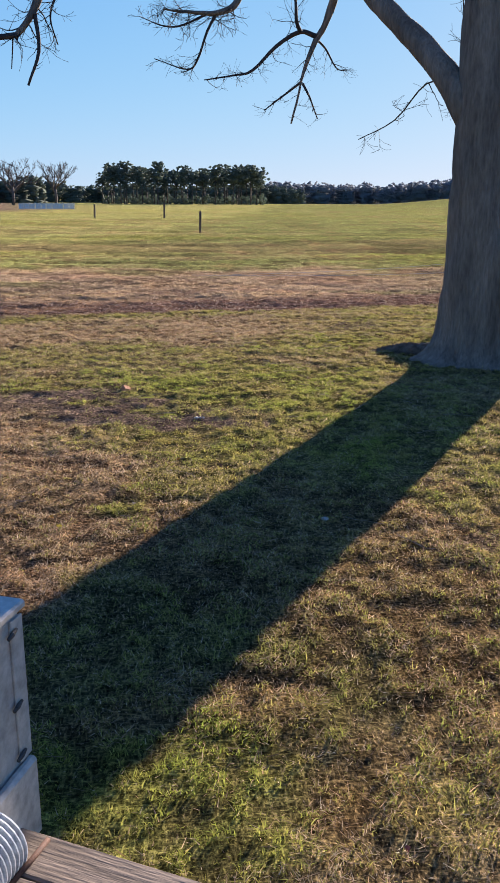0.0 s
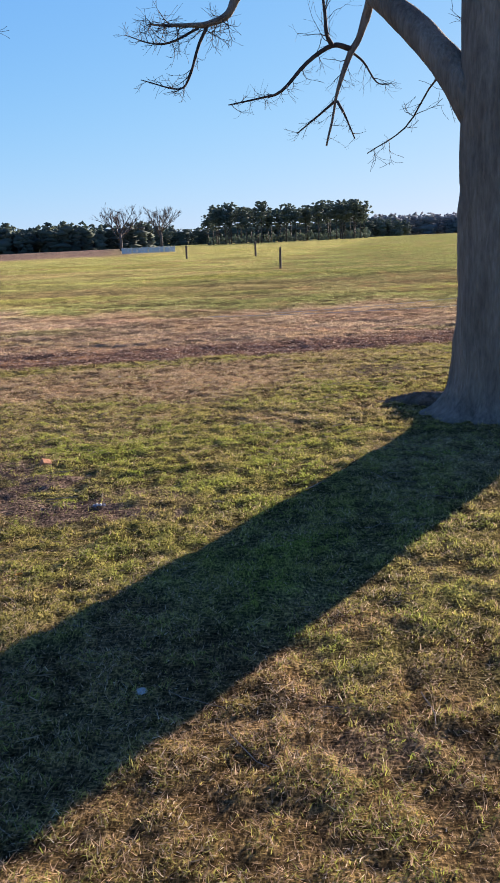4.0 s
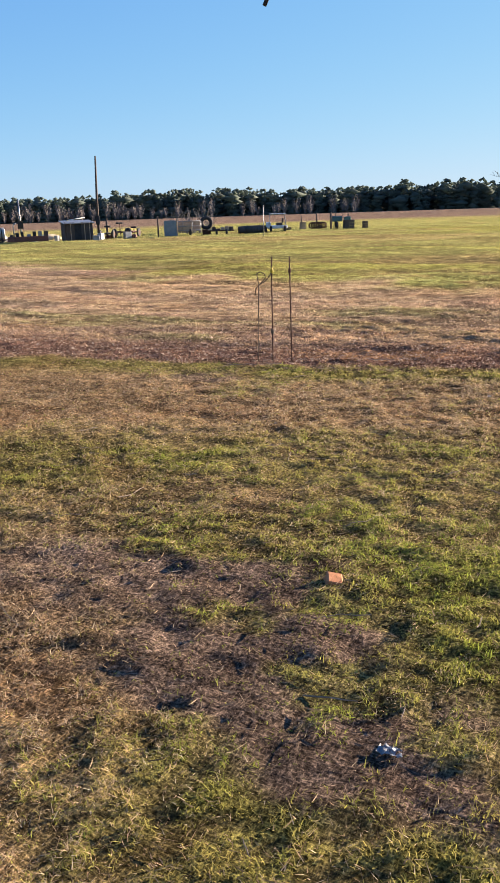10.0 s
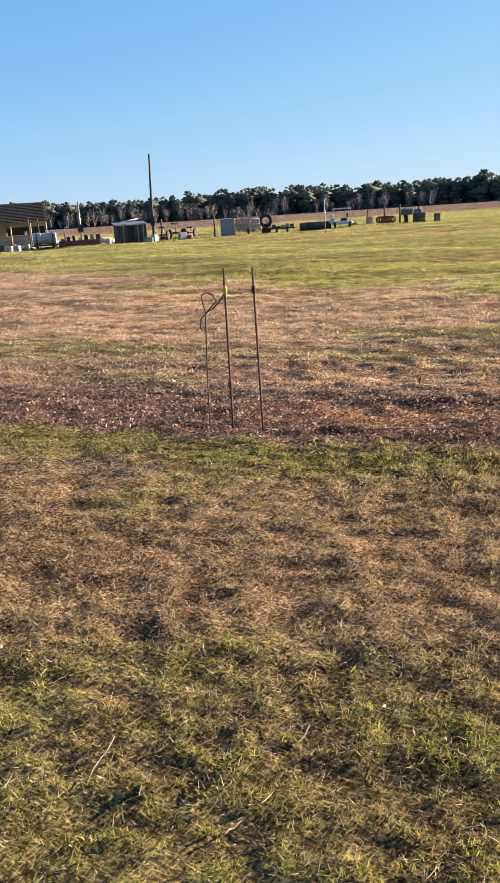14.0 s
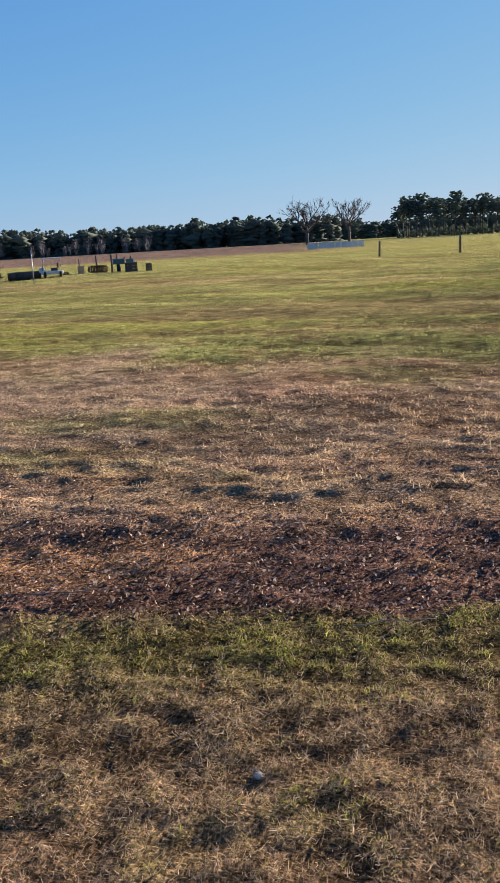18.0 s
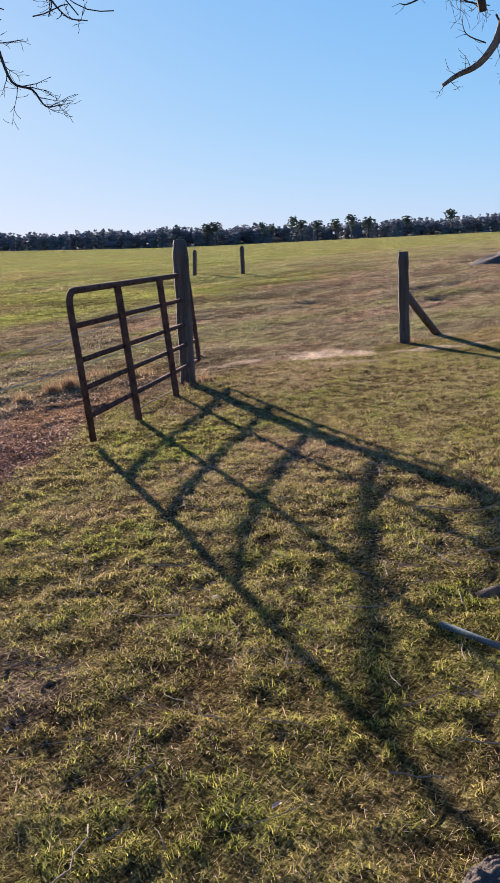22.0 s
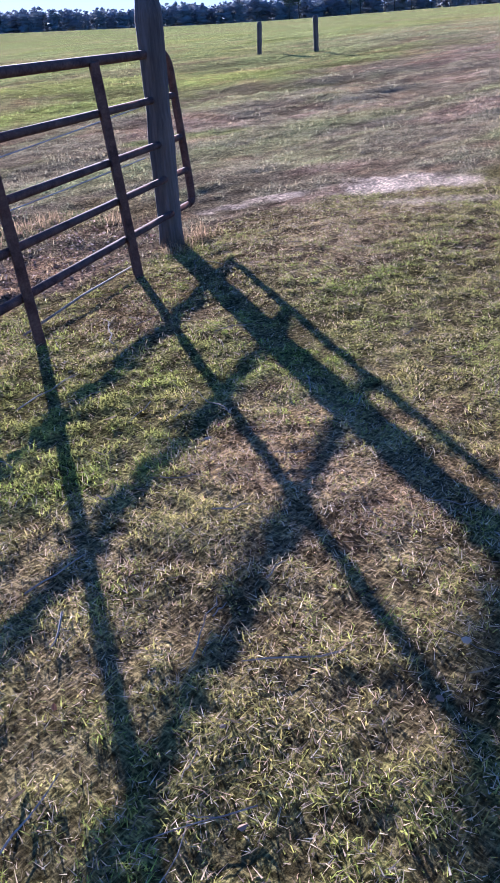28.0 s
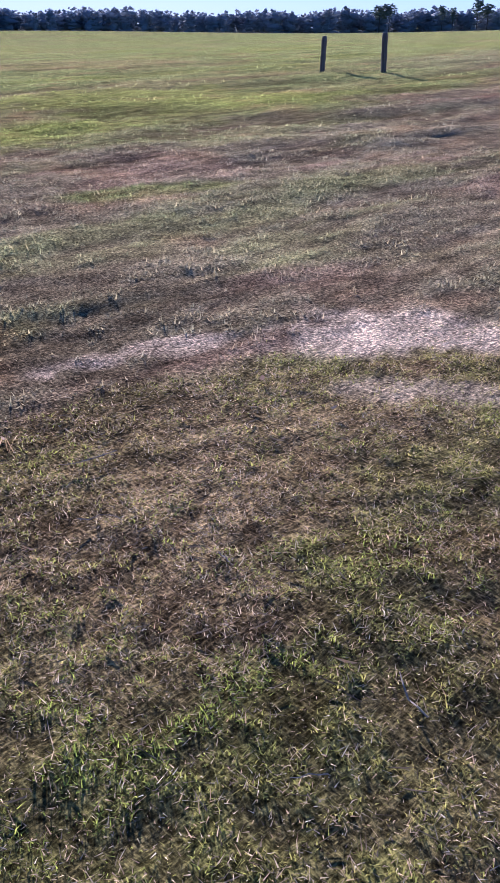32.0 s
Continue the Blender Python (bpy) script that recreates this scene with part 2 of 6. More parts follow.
def zones(x, y):
    """Weights of the kinds of ground at x, y."""
    w1 = value_noise(x, y, 1.6, 3, 4) - 0.5
    w2 = value_noise(x, y, 0.45, 5, 3) - 0.5
    past = y - edge_line(x) - 0.5 * w1 - 0.45 * w2
    field = step(-0.1, 0.22, past)
    leafy = field * (1 - step(0.9, 2.3, past + 1.6 * w1 + 0.6 * w2)) * (1 - 0.75 * step(4.6, 6.2, x)) * (1 - step(7.6, 8.4, x))
    leafy = np.maximum(leafy, 0.45 * field * (1 - step(0.1, 0.6, np.abs(past - 2.7) + 0.8 * w1)) * (1 - step(3, 5, x)))
    green_y = np.interp(x, [-25, -19, -7.4, -3, 3.4, 10.5, 15, 20, 29, 44, 60], [25, 24.0, 18.8, 18.2, 18.0, 21.0, 21.5, 21, 23, 26, 27])
    green_far = field * step(-1.2, 2.4, y - green_y - 5.5 * w1 - 1.5 * w2) * (1 - 0.55 * step(24, 36, x - 0.7 * (y - 20)) * (1 - step(34, 46, y)))
    for cx, cy, rx, ry, tn, sd in ((6.1, 20.6, 1.5, 0.7, -20, 61), (7.8, 18.1, 1.0, 0.4, 0, 62), (-6.3, 24.6, 3.0, 1.0, 0, 63), (12.6, 17.0, 1.1, 0.4, -20, 64)):
        green_far = np.maximum(green_far, blob(x, y, cx, cy, rx, ry, tn, sd, 0.5))
    mud = np.maximum(blob(x, y, -1.2, 4.55, 1.35, 0.62, -22, 7, 0.8), 0.9 * blob(x, y, -2.5, 4.8, 0.8, 0.42, -15, 8))
    mud = np.maximum(mud, 0.8 * blob(x, y, 1.95, 9.05, 0.30, 0.5, 10, 9))
    mud = np.maximum(mud, 0.7 * blob(x, y, -0.1, 7.45, 0.45, 0.15, 0, 10))
    mud = np.maximum(mud, 0.6 * blob(x, y, 1.1, 1.45, 0.25, 0.14, 0, 14))
    sand = np.maximum(blob(x, y, 10.45, 12.45, 0.80, 0.42, -50, 11, 0.5), blob(x, y, 9.62, 13.18, 0.36, 0.17, -30, 12, 0.5))
    sand = np.maximum(sand, np.maximum(0.9 * blob(x, y, 9.0, 13.36, 0.34, 0.13, -8, 96, 0.5), 0.7 * blob(x, y, 10.0, 11.75, 0.5, 0.16, -55, 13, 0.6)))
    sand = np.maximum(sand, 0.7 * blob(x, y, 11.6, 11.2, 0.9, 0.22, -35, 98, 0.6))
    sand = sand * step(0.26, 0.40, value_noise(x, y, 0.28, 95, 3))
    mud = np.maximum(mud, 0.85 * blob(x, y, -4.2, 9.25, 0.40, 0.22, 0, 97, 0.7))
    mud = mud * (1 - 0.65 * step(0.56, 0.68, value_noise(x, y, 0.26, 99, 3)))
    lush = 0.8 * step(0.56, 0.72, value_noise(x, y, 1.1, 21, 4))
    lush = np.maximum(lush, 0.4 * np.exp(-((y - edge_line(x) + 0.45) / 0.22) ** 2) * step(-4.5, -3.5, x) * step(0.42, 0.6, value_noise(x, y, 0.8, 25, 3)))
    lush = np.maximum(lush, np.maximum(blob(x, y, -0.75, -0.3, 0.6, 0.4, 0, 15), 0.5 * blob(x, y, 5.3, 11.0, 0.9, 0.6, 25, 16)))
    lush = np.maximum(lush, 0.6 * blob(x, y, -0.3, 5.7, 1.7, 1.0, 0, 17))
    for cx, cy, rx, ry, sd in ((-1.6, 7.0, 1.3, 0.7, 81), (0.6, 7.9, 1.3, 0.6, 82), (2.6, 7.7, 1.0, 0.5, 83), (-0.6, 3.4, 0.9, 0.6, 84), (0.3, 5.0, 0.9, 0.9, 85)):
        lush = np.maximum(lush, 0.55 * blob(x, y, cx, cy, rx, ry, 0, sd, 0.8))
    lush = lush * (1 - 0.55 * step(5.8, 7.0, x))
    parched = np.maximum(blob(x, y, -1.5, 1.9, 0.85, 1.2, 0, 101, 0.8), blob(x, y, -2.4, 3.2, 0.9, 0.8, 0, 102, 0.8))
    lush = lush * (1 - 0.8 * parched)
    dry = step(0.46, 0.66, value_noise(x, y, 1.7, 23, 4))
    off = edge_line(x) - y
    straw = step(0.25, 1.1, off + 0.8 * w1) * (1 - step(2.3, 3.6, off + 1.4 * w1)) * (1 - step(0.2, 2.0, x))
    straw = np.maximum(straw, 0.9 * (1 - step(-2.6, -1.4, x + 1.2 * w1)) * step(0.6, 1.8, y) * (1 - step(4.2, 5.0, y)))
    straw = np.maximum(straw, 0.85 * parched)
    rust = 0.8 * blob(x, y, 0.9, 0.9, 2.0, 1.6, 0, 18, 0.9) + 0.5 * step(0.62, 0.75, value_noise(x, y, 0.8, 27, 3)) + 0.7 * blob(x, y, 6.2, 13.0, 1.2, 0.5, 20, 19) + 0.9 * blob(x, y, -3.2, 11.0, 0.9, 0.35, 20, 93, 0.6)
    rust = np.maximum(rust, blob(x, y, -2.7, 11.2, 0.9, 0.3, 10, 20))
    rust = np.maximum(rust, 0.25 * parched)
    return dict(field=field, leafy=leafy, green_far=green_far, mud=mud, sand=sand, lush=lush, dry=dry, straw=straw, rust=np.clip(rust, 0, 1))


GREEN = np.array([0.235, 0.225, 0.085])
LUSH = np.array([0.245, 0.280, 0.070])
STRAW = np.array([0.500, 0.365, 0.215])
BROWN = np.array([0.345, 0.270, 0.185])
RUST = np.array([0.300, 0.150, 0.085])
LEAF = np.array([0.225, 0.145, 0.112])
MUD = np.array([0.200, 0.160, 0.133])
MULCH = np.array([0.460, 0.290, 0.160])
SAND = np.array([0.66, 0.56, 0.42])
PASTURE = np.array([0.270, 0.305, 0.110])
TILLED = np.array([0.265, 0.205, 0.168])


def ground_tone(x, y, z):
    def over(a, b, w):
        w = w[..., None]
        return a * (1 - w) + b * w
    flat = np.zeros(x.shape + (3,))
    base = over(GREEN + flat, LUSH, z["lush"] * 0.85)
    base = over(base, STRAW * 0.8, np.clip(z["dry"] * 0.55 + z["straw"] * 0.9 - 0.4 * z["lush"], 0, 0.95))
    base = over(base, RUST, z["rust"] * 0.45 * (1 - z["lush"] * 0.7))
    fieldc = over(BROWN + flat, STRAW * 0.8, 0.55 * step(0.42, 0.66, value_noise(x * 0.6, y, 1.6, 31, 4)))
    # east side: greyer green, with its backlit darkness put into the colour
    fieldc = over(fieldc, np.array([0.215, 0.200, 0.125]), 0.85 * step(3, 7, x))
    fieldc = over(fieldc, LEAF * 1.5, 0.45 * step(0.56, 0.7, value_noise(x * 0.3, y, 0.8, 32, 4)))
    fieldc = over(fieldc, PASTURE, 0.5 * step(0.58, 0.74, value_noise(x * 0.3, y, 1.3, 33, 4)))
    past = over(PASTURE + flat, LUSH * 1.05, 0.7 * step(0.5, 0.75, value_noise(x * 0.3, y, 3.5, 35, 4)))
    past = over(past, STRAW * 0.65, 0.4 * step(0.5, 0.68, value_noise(x * 0.22, y, 4.0, 37, 4)))
    # west side brightened: its sunlit look put into the field colour
    west_sunlit = (1 - step(-10, -3, x - 0.15 * y))[..., None]
    fieldc = over(fieldc * (1.34 + 0.30 * west_sunlit), past * (1.12 + 0.34 * west_sunlit) * (1 + west_sunlit * np.array([0.08, 0.0, 0.0])), z["green_far"])
    for cx, cy, rx, ry, sd, w in ((11.0, 23.4, 6.5, 1.7, 91, 1.0), (20.8, 27.5, 4.0, 4.5, 92, 0.8), (8.5, 17.5, 1.6, 0.5, 94, 0.7)):
        fieldc = over(fieldc, LUSH * 1.5, w * blob(x, y, cx, cy, rx, ry, 0, sd, 0.6))
    az = np.degrees(np.arctan2(x, y))
    dist = np.hypot(x, y)
    tilled = step(95, 125, dist + 20 * (value_noise(x, y, 30, 39, 2) - 0.5)) * (1 - step(-12, -6, az))
    fieldc = over(fieldc, TILLED, tilled)
    fieldc = over(fieldc, LEAF, z["leafy"])
    fieldc = over(fieldc, MULCH, z["rust"] * 0.75)
    base = over(base, fieldc, z["field"])
    base = over(base, MUD, z["mud"])
    return over(base, SAND, z["sand"])


def tussock(x, y):
    """Small uneven humps of the mown turf, with bare soil between them."""
    return step(0.34, 0.66, 0.7 * value_noise(x, y, 0.062, 53, 2) + 0.3 * value_noise(x, y, 0.24, 54, 2))


def clump(x, y):
    """Grazed tufts of the rough field."""
    return step(0.38, 0.66, 0.65 * value_noise(x * 0.7, y, 0.13, 55, 2) + 0.35 * value_noise(x * 0.6, y, 0.6, 56, 2))


def drift(x, y):
    """Broken rows of taller pasture."""
    return step(0.40, 0.64, value_noise(x * 0.36, y, 0.95, 59, 3))


def ground_z(x, y):
    d = np.hypot(x - 3, y - 6)
    near = 1 - step(60, 130, d)
    rough = step(-0.3, 1.5, y - edge_line(x)) * 0.75 + 0.25
    lumps = 0.085 * (value_noise(x * 0.6, y, 0.8, 41, 4) - 0.5) + 0.03 * (value_noise(x, y, 0.2, 43, 2) - 0.5)
    swell = 0.16 * (value_noise(x * 0.5, y, 3.5, 45, 2) - 0.5) * step(14, 22, d)
    crumbs = 0.020 * (value_noise(x, y, 0.13, 51, 2) - 0.5) * (1 - step(9, 16, d))
    past = step(-0.1, 0.4, y - edge_line(x))
    crumbs = crumbs + 0.016 * tussock(x, y) * (1 - step(7, 13, d)) * (1 - past) * (1 - 0.6 * step(5.0, 6.5, x))
    crumbs = crumbs + 0.020 * clump(x, y) * past * (1 - step(24, 34, d)) * (1 - 0.6 * step(6.5, 8.5, x) * (1 - step(15, 17, y)))
    crumbs = crumbs + 0.065 * (drift(x, y) - 0.3) * step(13, 20, d)
    churn = np.clip(1.5 - np.hypot((x + 1.3) / 1.7, (y - 4.6) / 0.9), 0, 1)
    crumbs = crumbs + churn * 0.035 * (value_noise(x, y, 0.10, 52, 2) - 0.5)
    az = np.degrees(np.arctan2(x - 6, y - 10))
    hill = 4.6 * step(110, 430, d) * step(12, 22, az) * (1 - step(26, 54, az))
    mound = 0.065 * np.exp(-((x - 4.7) ** 2 + (y - 8.5) ** 2) / 3.2)
    return mound + hill + near * (rough * lumps + crumbs + swell) - 0.0035 * np.maximum(d - 80, 0) * (1 - step(400, 700, d)) - 2.2 * step(400, 700, d)


def spread(lo, hi, fine, reach, grow=1.06, grow_back=1.06):
    mid = list(np.arange(lo, hi + fine / 2, fine))
    out, s, p = [], fine, hi
    while p < reach:
        s *= grow
        p += s
        out.append(p)
    back, s, p = [], fine, lo
    while p > -reach:
        s *= grow_back
        p -= s
        back.append(p)
    return np.array(back[::-1] + mid + out)

# ---- surfaces ----
def ground_material():
    """Soil and matted dead stems: the zone colour, broken by fibres, crumbs, patches and drifts."""
    m, nt, b = nodes_of("earth", 1.0, 0.0, 0.0)
    at = nt.nodes.new("ShaderNodeAttribute")
    at.attribute_name = "tone"
    thread = [(0.42, (0.34, 0.32, 0.31)), (0.54, (0.72, 0.70, 0.68)), (0.64, (1.65, 1.56, 1.45))]
    fibres = mix(nt, ramp(nt, noise_of(nt, 120, 2.0, 0.6, (1.0, 0.22, 1.0)), thread), ramp(nt, noise_of(nt, 120, 2.0, 0.6, (0.22, 1.0, 1.0)), thread), 1.0, "LIGHTEN")
    fine = ramp(nt, noise_of(nt, 46, 6.0, 0.7), [(0.38, (0.36, 0.34, 0.33)), (0.5, (0.85, 0.82, 0.80)), (0.62, (1.5, 1.42, 1.35))])
    broad = ramp(nt, noise_of(nt, 1.7, 5.0, 0.6), [(0.3, (0.75, 0.75, 0.72)), (0.7, (1.2, 1.18, 1.15))])
    middle = ramp(nt, noise_of(nt, 5.5, 5.0, 0.7, (0.55, 1.0, 1.0)), [(0.36, (0.58, 0.56, 0.55)), (0.5, (0.95, 0.93, 0.92)), (0.62, (1.35, 1.32, 1.28))])
    drifts = ramp(nt, noise_of(nt, 0.55, 4.0, 0.65, (0.35, 1.0, 1.0)), [(0.36, (0.66, 0.66, 0.66)), (0.5, (0.98, 0.98, 0.98)), (0.64, (1.22, 1.22, 1.2))])
    col = at.outputs["Color"]
    for layer in (fibres, fine, broad, middle, drifts):
        col = mix(nt, col, layer, 1.0, "MULTIPLY")
    nt.links.new(col, b.inputs["Base Color"])
    bump(nt, b, noise_of(nt, 46, 6.0, 0.7), 1.0, 0.05)
    return m


M_EARTH = ground_material()
M_GRASS = island_tint("grass", [(0.0, (0.35, 0.34, 0.32)), (0.55, (0.95, 0.95, 0.92)), (0.85, (1.32, 1.28, 1.2)), (1.0, (1.5, 1.42, 1.34))], 0.9, 0.05, 0.45)
M_DEADLEAF = island_tint("dead_leaf", [(0.0, (0.45, 0.42, 0.42)), (0.55, (1.0, 0.95, 0.9)), (0.9, (1.2, 1.16, 1.12)), (1.0, (1.4, 1.36, 1.3))], 0.9, 0.05, 0.3)
M_BARK = simple("bark", (0.10, 0.082, 0.066), (0.255, 0.212, 0.172), 5.0, 0.95, 0, 0.15, 0.9, 0.03, (1.0, 1.0, 0.16))
M_TWIG = simple("twig_bark", (0.030, 0.026, 0.025), (0.075, 0.062, 0.055), 9.0, 0.9, 0, 0.2, 0.3, 0.003)
M_POST = simple("weathered_post", (0.050, 0.040, 0.033), (0.15, 0.12, 0.10), 7.0, 0.9, 0, 0.15, 0.8, 0.012, (1.0, 1.0, 0.08))
M_GATE = simple("rusty_tube", (0.045, 0.024, 0.020), (0.13, 0.075, 0.055), 11.0, 0.9, 0.0, 0.08, 0.4, 0.002)
M_RUST = simple("rusty_iron", (0.05, 0.025, 0.018), (0.14, 0.07, 0.045), 20.0, 0.8, 0.3, 0.3, 0.3, 0.002)

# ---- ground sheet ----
def soil_gap_shade(tone, x, y, z):
    """Bare brown soil and rotten stems between the tufts, darkened further to paint the shade of the gaps."""
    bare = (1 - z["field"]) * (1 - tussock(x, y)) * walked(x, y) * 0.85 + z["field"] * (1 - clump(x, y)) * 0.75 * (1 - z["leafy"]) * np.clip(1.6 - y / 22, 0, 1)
    # darker between the pasture rows as well: gap shade put into the colour
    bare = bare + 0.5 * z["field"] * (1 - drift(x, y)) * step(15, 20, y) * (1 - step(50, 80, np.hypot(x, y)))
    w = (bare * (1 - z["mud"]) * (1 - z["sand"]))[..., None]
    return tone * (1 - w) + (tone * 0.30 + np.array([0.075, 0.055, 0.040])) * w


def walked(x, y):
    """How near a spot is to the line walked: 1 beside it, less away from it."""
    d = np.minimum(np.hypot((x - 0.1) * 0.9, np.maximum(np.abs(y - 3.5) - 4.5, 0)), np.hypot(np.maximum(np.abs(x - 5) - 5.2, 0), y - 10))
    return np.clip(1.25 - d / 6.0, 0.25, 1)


gx, gy = spread(-4.2, 9.2, 0.048, 2600.0), spread(0.2, 13.2, 0.048, 2600.0, 1.036, 1.075)
X, Y = np.meshgrid(gx, gy)
Z = ground_z(X, Y)
zz = zones(X, Y)
nx, ny = len(gx), len(gy)
ids = np.arange(nx * ny).reshape(ny, nx)
quads = np.stack([ids[:-1, :-1], ids[:-1, 1:], ids[1:, 1:], ids[1:, :-1]], -1).reshape(-1, 4)
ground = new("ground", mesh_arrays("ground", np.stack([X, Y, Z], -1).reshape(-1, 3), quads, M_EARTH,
                                   soil_gap_shade(ground_tone(X, Y, zz), X, Y, zz).reshape(-1, 3), smooth=True))
tagged(ground, "winter pasture ground with thin grass, mud and sand", "ground", kind="structure")

rng = np.random.default_rng(7)


def blades(x, y, length, width, lean, tone, name, mat, label, category, lift=0.0):
    """Bent blades rooted at x, y: a tapering strip that arches over to its tip."""
    n = len(x)
    z = ground_z(x, y) - 0.004 + lift
    b = rng.uniform(0, 2 * np.pi, n)
    a = b + np.pi / 2 + rng.normal(0, 0.7, n)
    V = np.empty((n, 5, 3), np.float32)
    cx, cy = np.cos(a) * width / 2, np.sin(a) * width / 2
    low, high = lean * 0.55, np.minimum(lean * 1.35, 1.75)
    mx, my, mz = x + np.cos(b) * length * 0.5 * np.sin(low), y + np.sin(b) * length * 0.5 * np.sin(low), z + length * 0.5 * np.cos(low)
    b2 = b + rng.normal(0, 0.5, n)
    V[:, 0] = np.stack([x - cx, y - cy, z], -1)
    V[:, 1] = np.stack([x + cx, y + cy, z], -1)
    V[:, 2] = np.stack([mx - cx * 0.8, my - cy * 0.8, mz], -1)
    V[:, 3] = np.stack([mx + cx * 0.8, my + cy * 0.8, mz], -1)
    V[:, 4] = np.stack([mx + np.cos(b2) * length * 0.5 * np.sin(high), my + np.sin(b2) * length * 0.5 * np.sin(high), mz + length * 0.5 * np.cos(high)], -1)
    k = np.arange(n, dtype=np.int32)[:, None] * 5
    T = np.concatenate([k + np.array([0, 1, 3]), k + np.array([0, 3, 2]), k + np.array([2, 3, 4])], 1).reshape(-1, 3)
    ob = new(name, mesh_arrays(name, V.reshape(-1, 3), T, mat, np.repeat(tone, 5, 0)))
    return tagged(ob, label, category, kind="stuff")


def stems(x, y, length, width, lean, tone, name, mat, label, category, lift=0.0):
    """Fine straight stems and far blades, a sliver each."""
    n = len(x)
    z = ground_z(x, y) - 0.004 + lift
    b = rng.uniform(0, 2 * np.pi, n)
    a = b + np.pi / 2 + rng.normal(0, 0.6, n)
    V = np.empty((n, 3, 3), np.float32)
    cx, cy = np.cos(a) * width / 2, np.sin(a) * width / 2
    V[:, 0] = np.stack([x - cx, y - cy, z], -1)
    V[:, 1] = np.stack([x + cx, y + cy, z], -1)
    out = length * np.sin(lean)
    V[:, 2] = np.stack([x + np.cos(b) * out, y + np.sin(b) * out, z + length * np.cos(lean)], -1)
    T = np.arange(3 * n, dtype=np.int32).reshape(n, 3)
    ob = new(name, mesh_arrays(name, V.reshape(-1, 3), T, mat, np.repeat(tone, 3, 0)))
    return tagged(ob, label, category, kind="stuff")


def flakes(x, y, length, width, tone, name, mat, label, category, tilt=0.5, lift=0.004):
    """Small folded leaves or straws lying on the ground: two triangles each."""
    n = len(x)
    z = ground_z(x, y) + lift
    a = rng.uniform(0, 2 * np.pi, n)
    ux, uy = np.cos(a), np.sin(a)
    t1, t2 = rng.normal(0, tilt, n), rng.normal(0, tilt, n)
    V = np.empty((n, 6, 3), np.float32)
    L, W = length / 2, width / 2
    curl = np.abs(t1) * L
    for k, (u, v, c, f) in enumerate(((-1, 0, 0.3, 0), (-0.35, 1, 0, 1), (0.45, 0.8, 0.35, 1), (1, 0, 1, 0), (0.45, -0.8, 0.35, -0.6), (-0.35, -1, 0, -0.6))):
        V[:, k] = np.stack([x + ux * L * u - uy * W * v, y + uy * L * u + ux * W * v, z + curl * c + t2 * W * f], -1)
    k = np.arange(n, dtype=np.int32)[:, None] * 6
    T = np.concatenate([k + np.array([0, 1, 2, 3]), k + np.array([0, 3, 4, 5])], 1).reshape(-1, 4)
    ob = new(name, mesh_arrays(name, V.reshape(-1, 3), T, mat, np.repeat(tone, 6, 0)))
    return tagged(ob, label, category, kind="stuff")


def scatter(n, x0, x1, y0, y1, keep):
    x, y = rng.uniform(x0, x1, n), rng.uniform(y0, y1, n)
    z = zones(x, y)
    k = rng.uniform(0, 1, n) < keep(x, y, z)
    return x[k], y[k], {key: v[k] for key, v in z.items()}


DEAD = np.array([[0.58, 0.45, 0.29], [0.46, 0.32, 0.205], [0.60, 0.51, 0.38], [0.19, 0.14, 0.11]])


def blade_tone(x, y, z, dead):
    t = ground_tone(x, y, z) * 1.15
    straw = np.array([0.50, 0.38, 0.20])
    w = (dead * 0.55)[:, None]
    return t * (1 - w) + straw * w


def turf_tone(x, y, z, dead):
    """Live blades from olive to fresh green, dead ones in four browns."""
    m = len(x)
    n = np.clip(1.5 * value_noise(x, y, 0.3, 63, 2) - 0.2 + 0.35 * z["lush"] + rng.normal(0, 0.12, m) - 0.15, 0, 1)[:, None]
    live = np.array([0.37, 0.31, 0.100]) * (1 - n) + np.array([0.29, 0.345, 0.060]) * n
    warm = np.clip(0.30 + 0.5 * z["rust"] + 0.2 * (value_noise(x, y, 0.35, 65, 2) - 0.5), 0.05, 0.8)
    u = rng.uniform(0, 1, m)
    kind = np.where(u < warm, 1, np.where(u < warm + 0.12, 3, np.where(u > 0.90, 2, 0)))
    return np.where(dead[:, None] > 0.5, DEAD[kind], live)


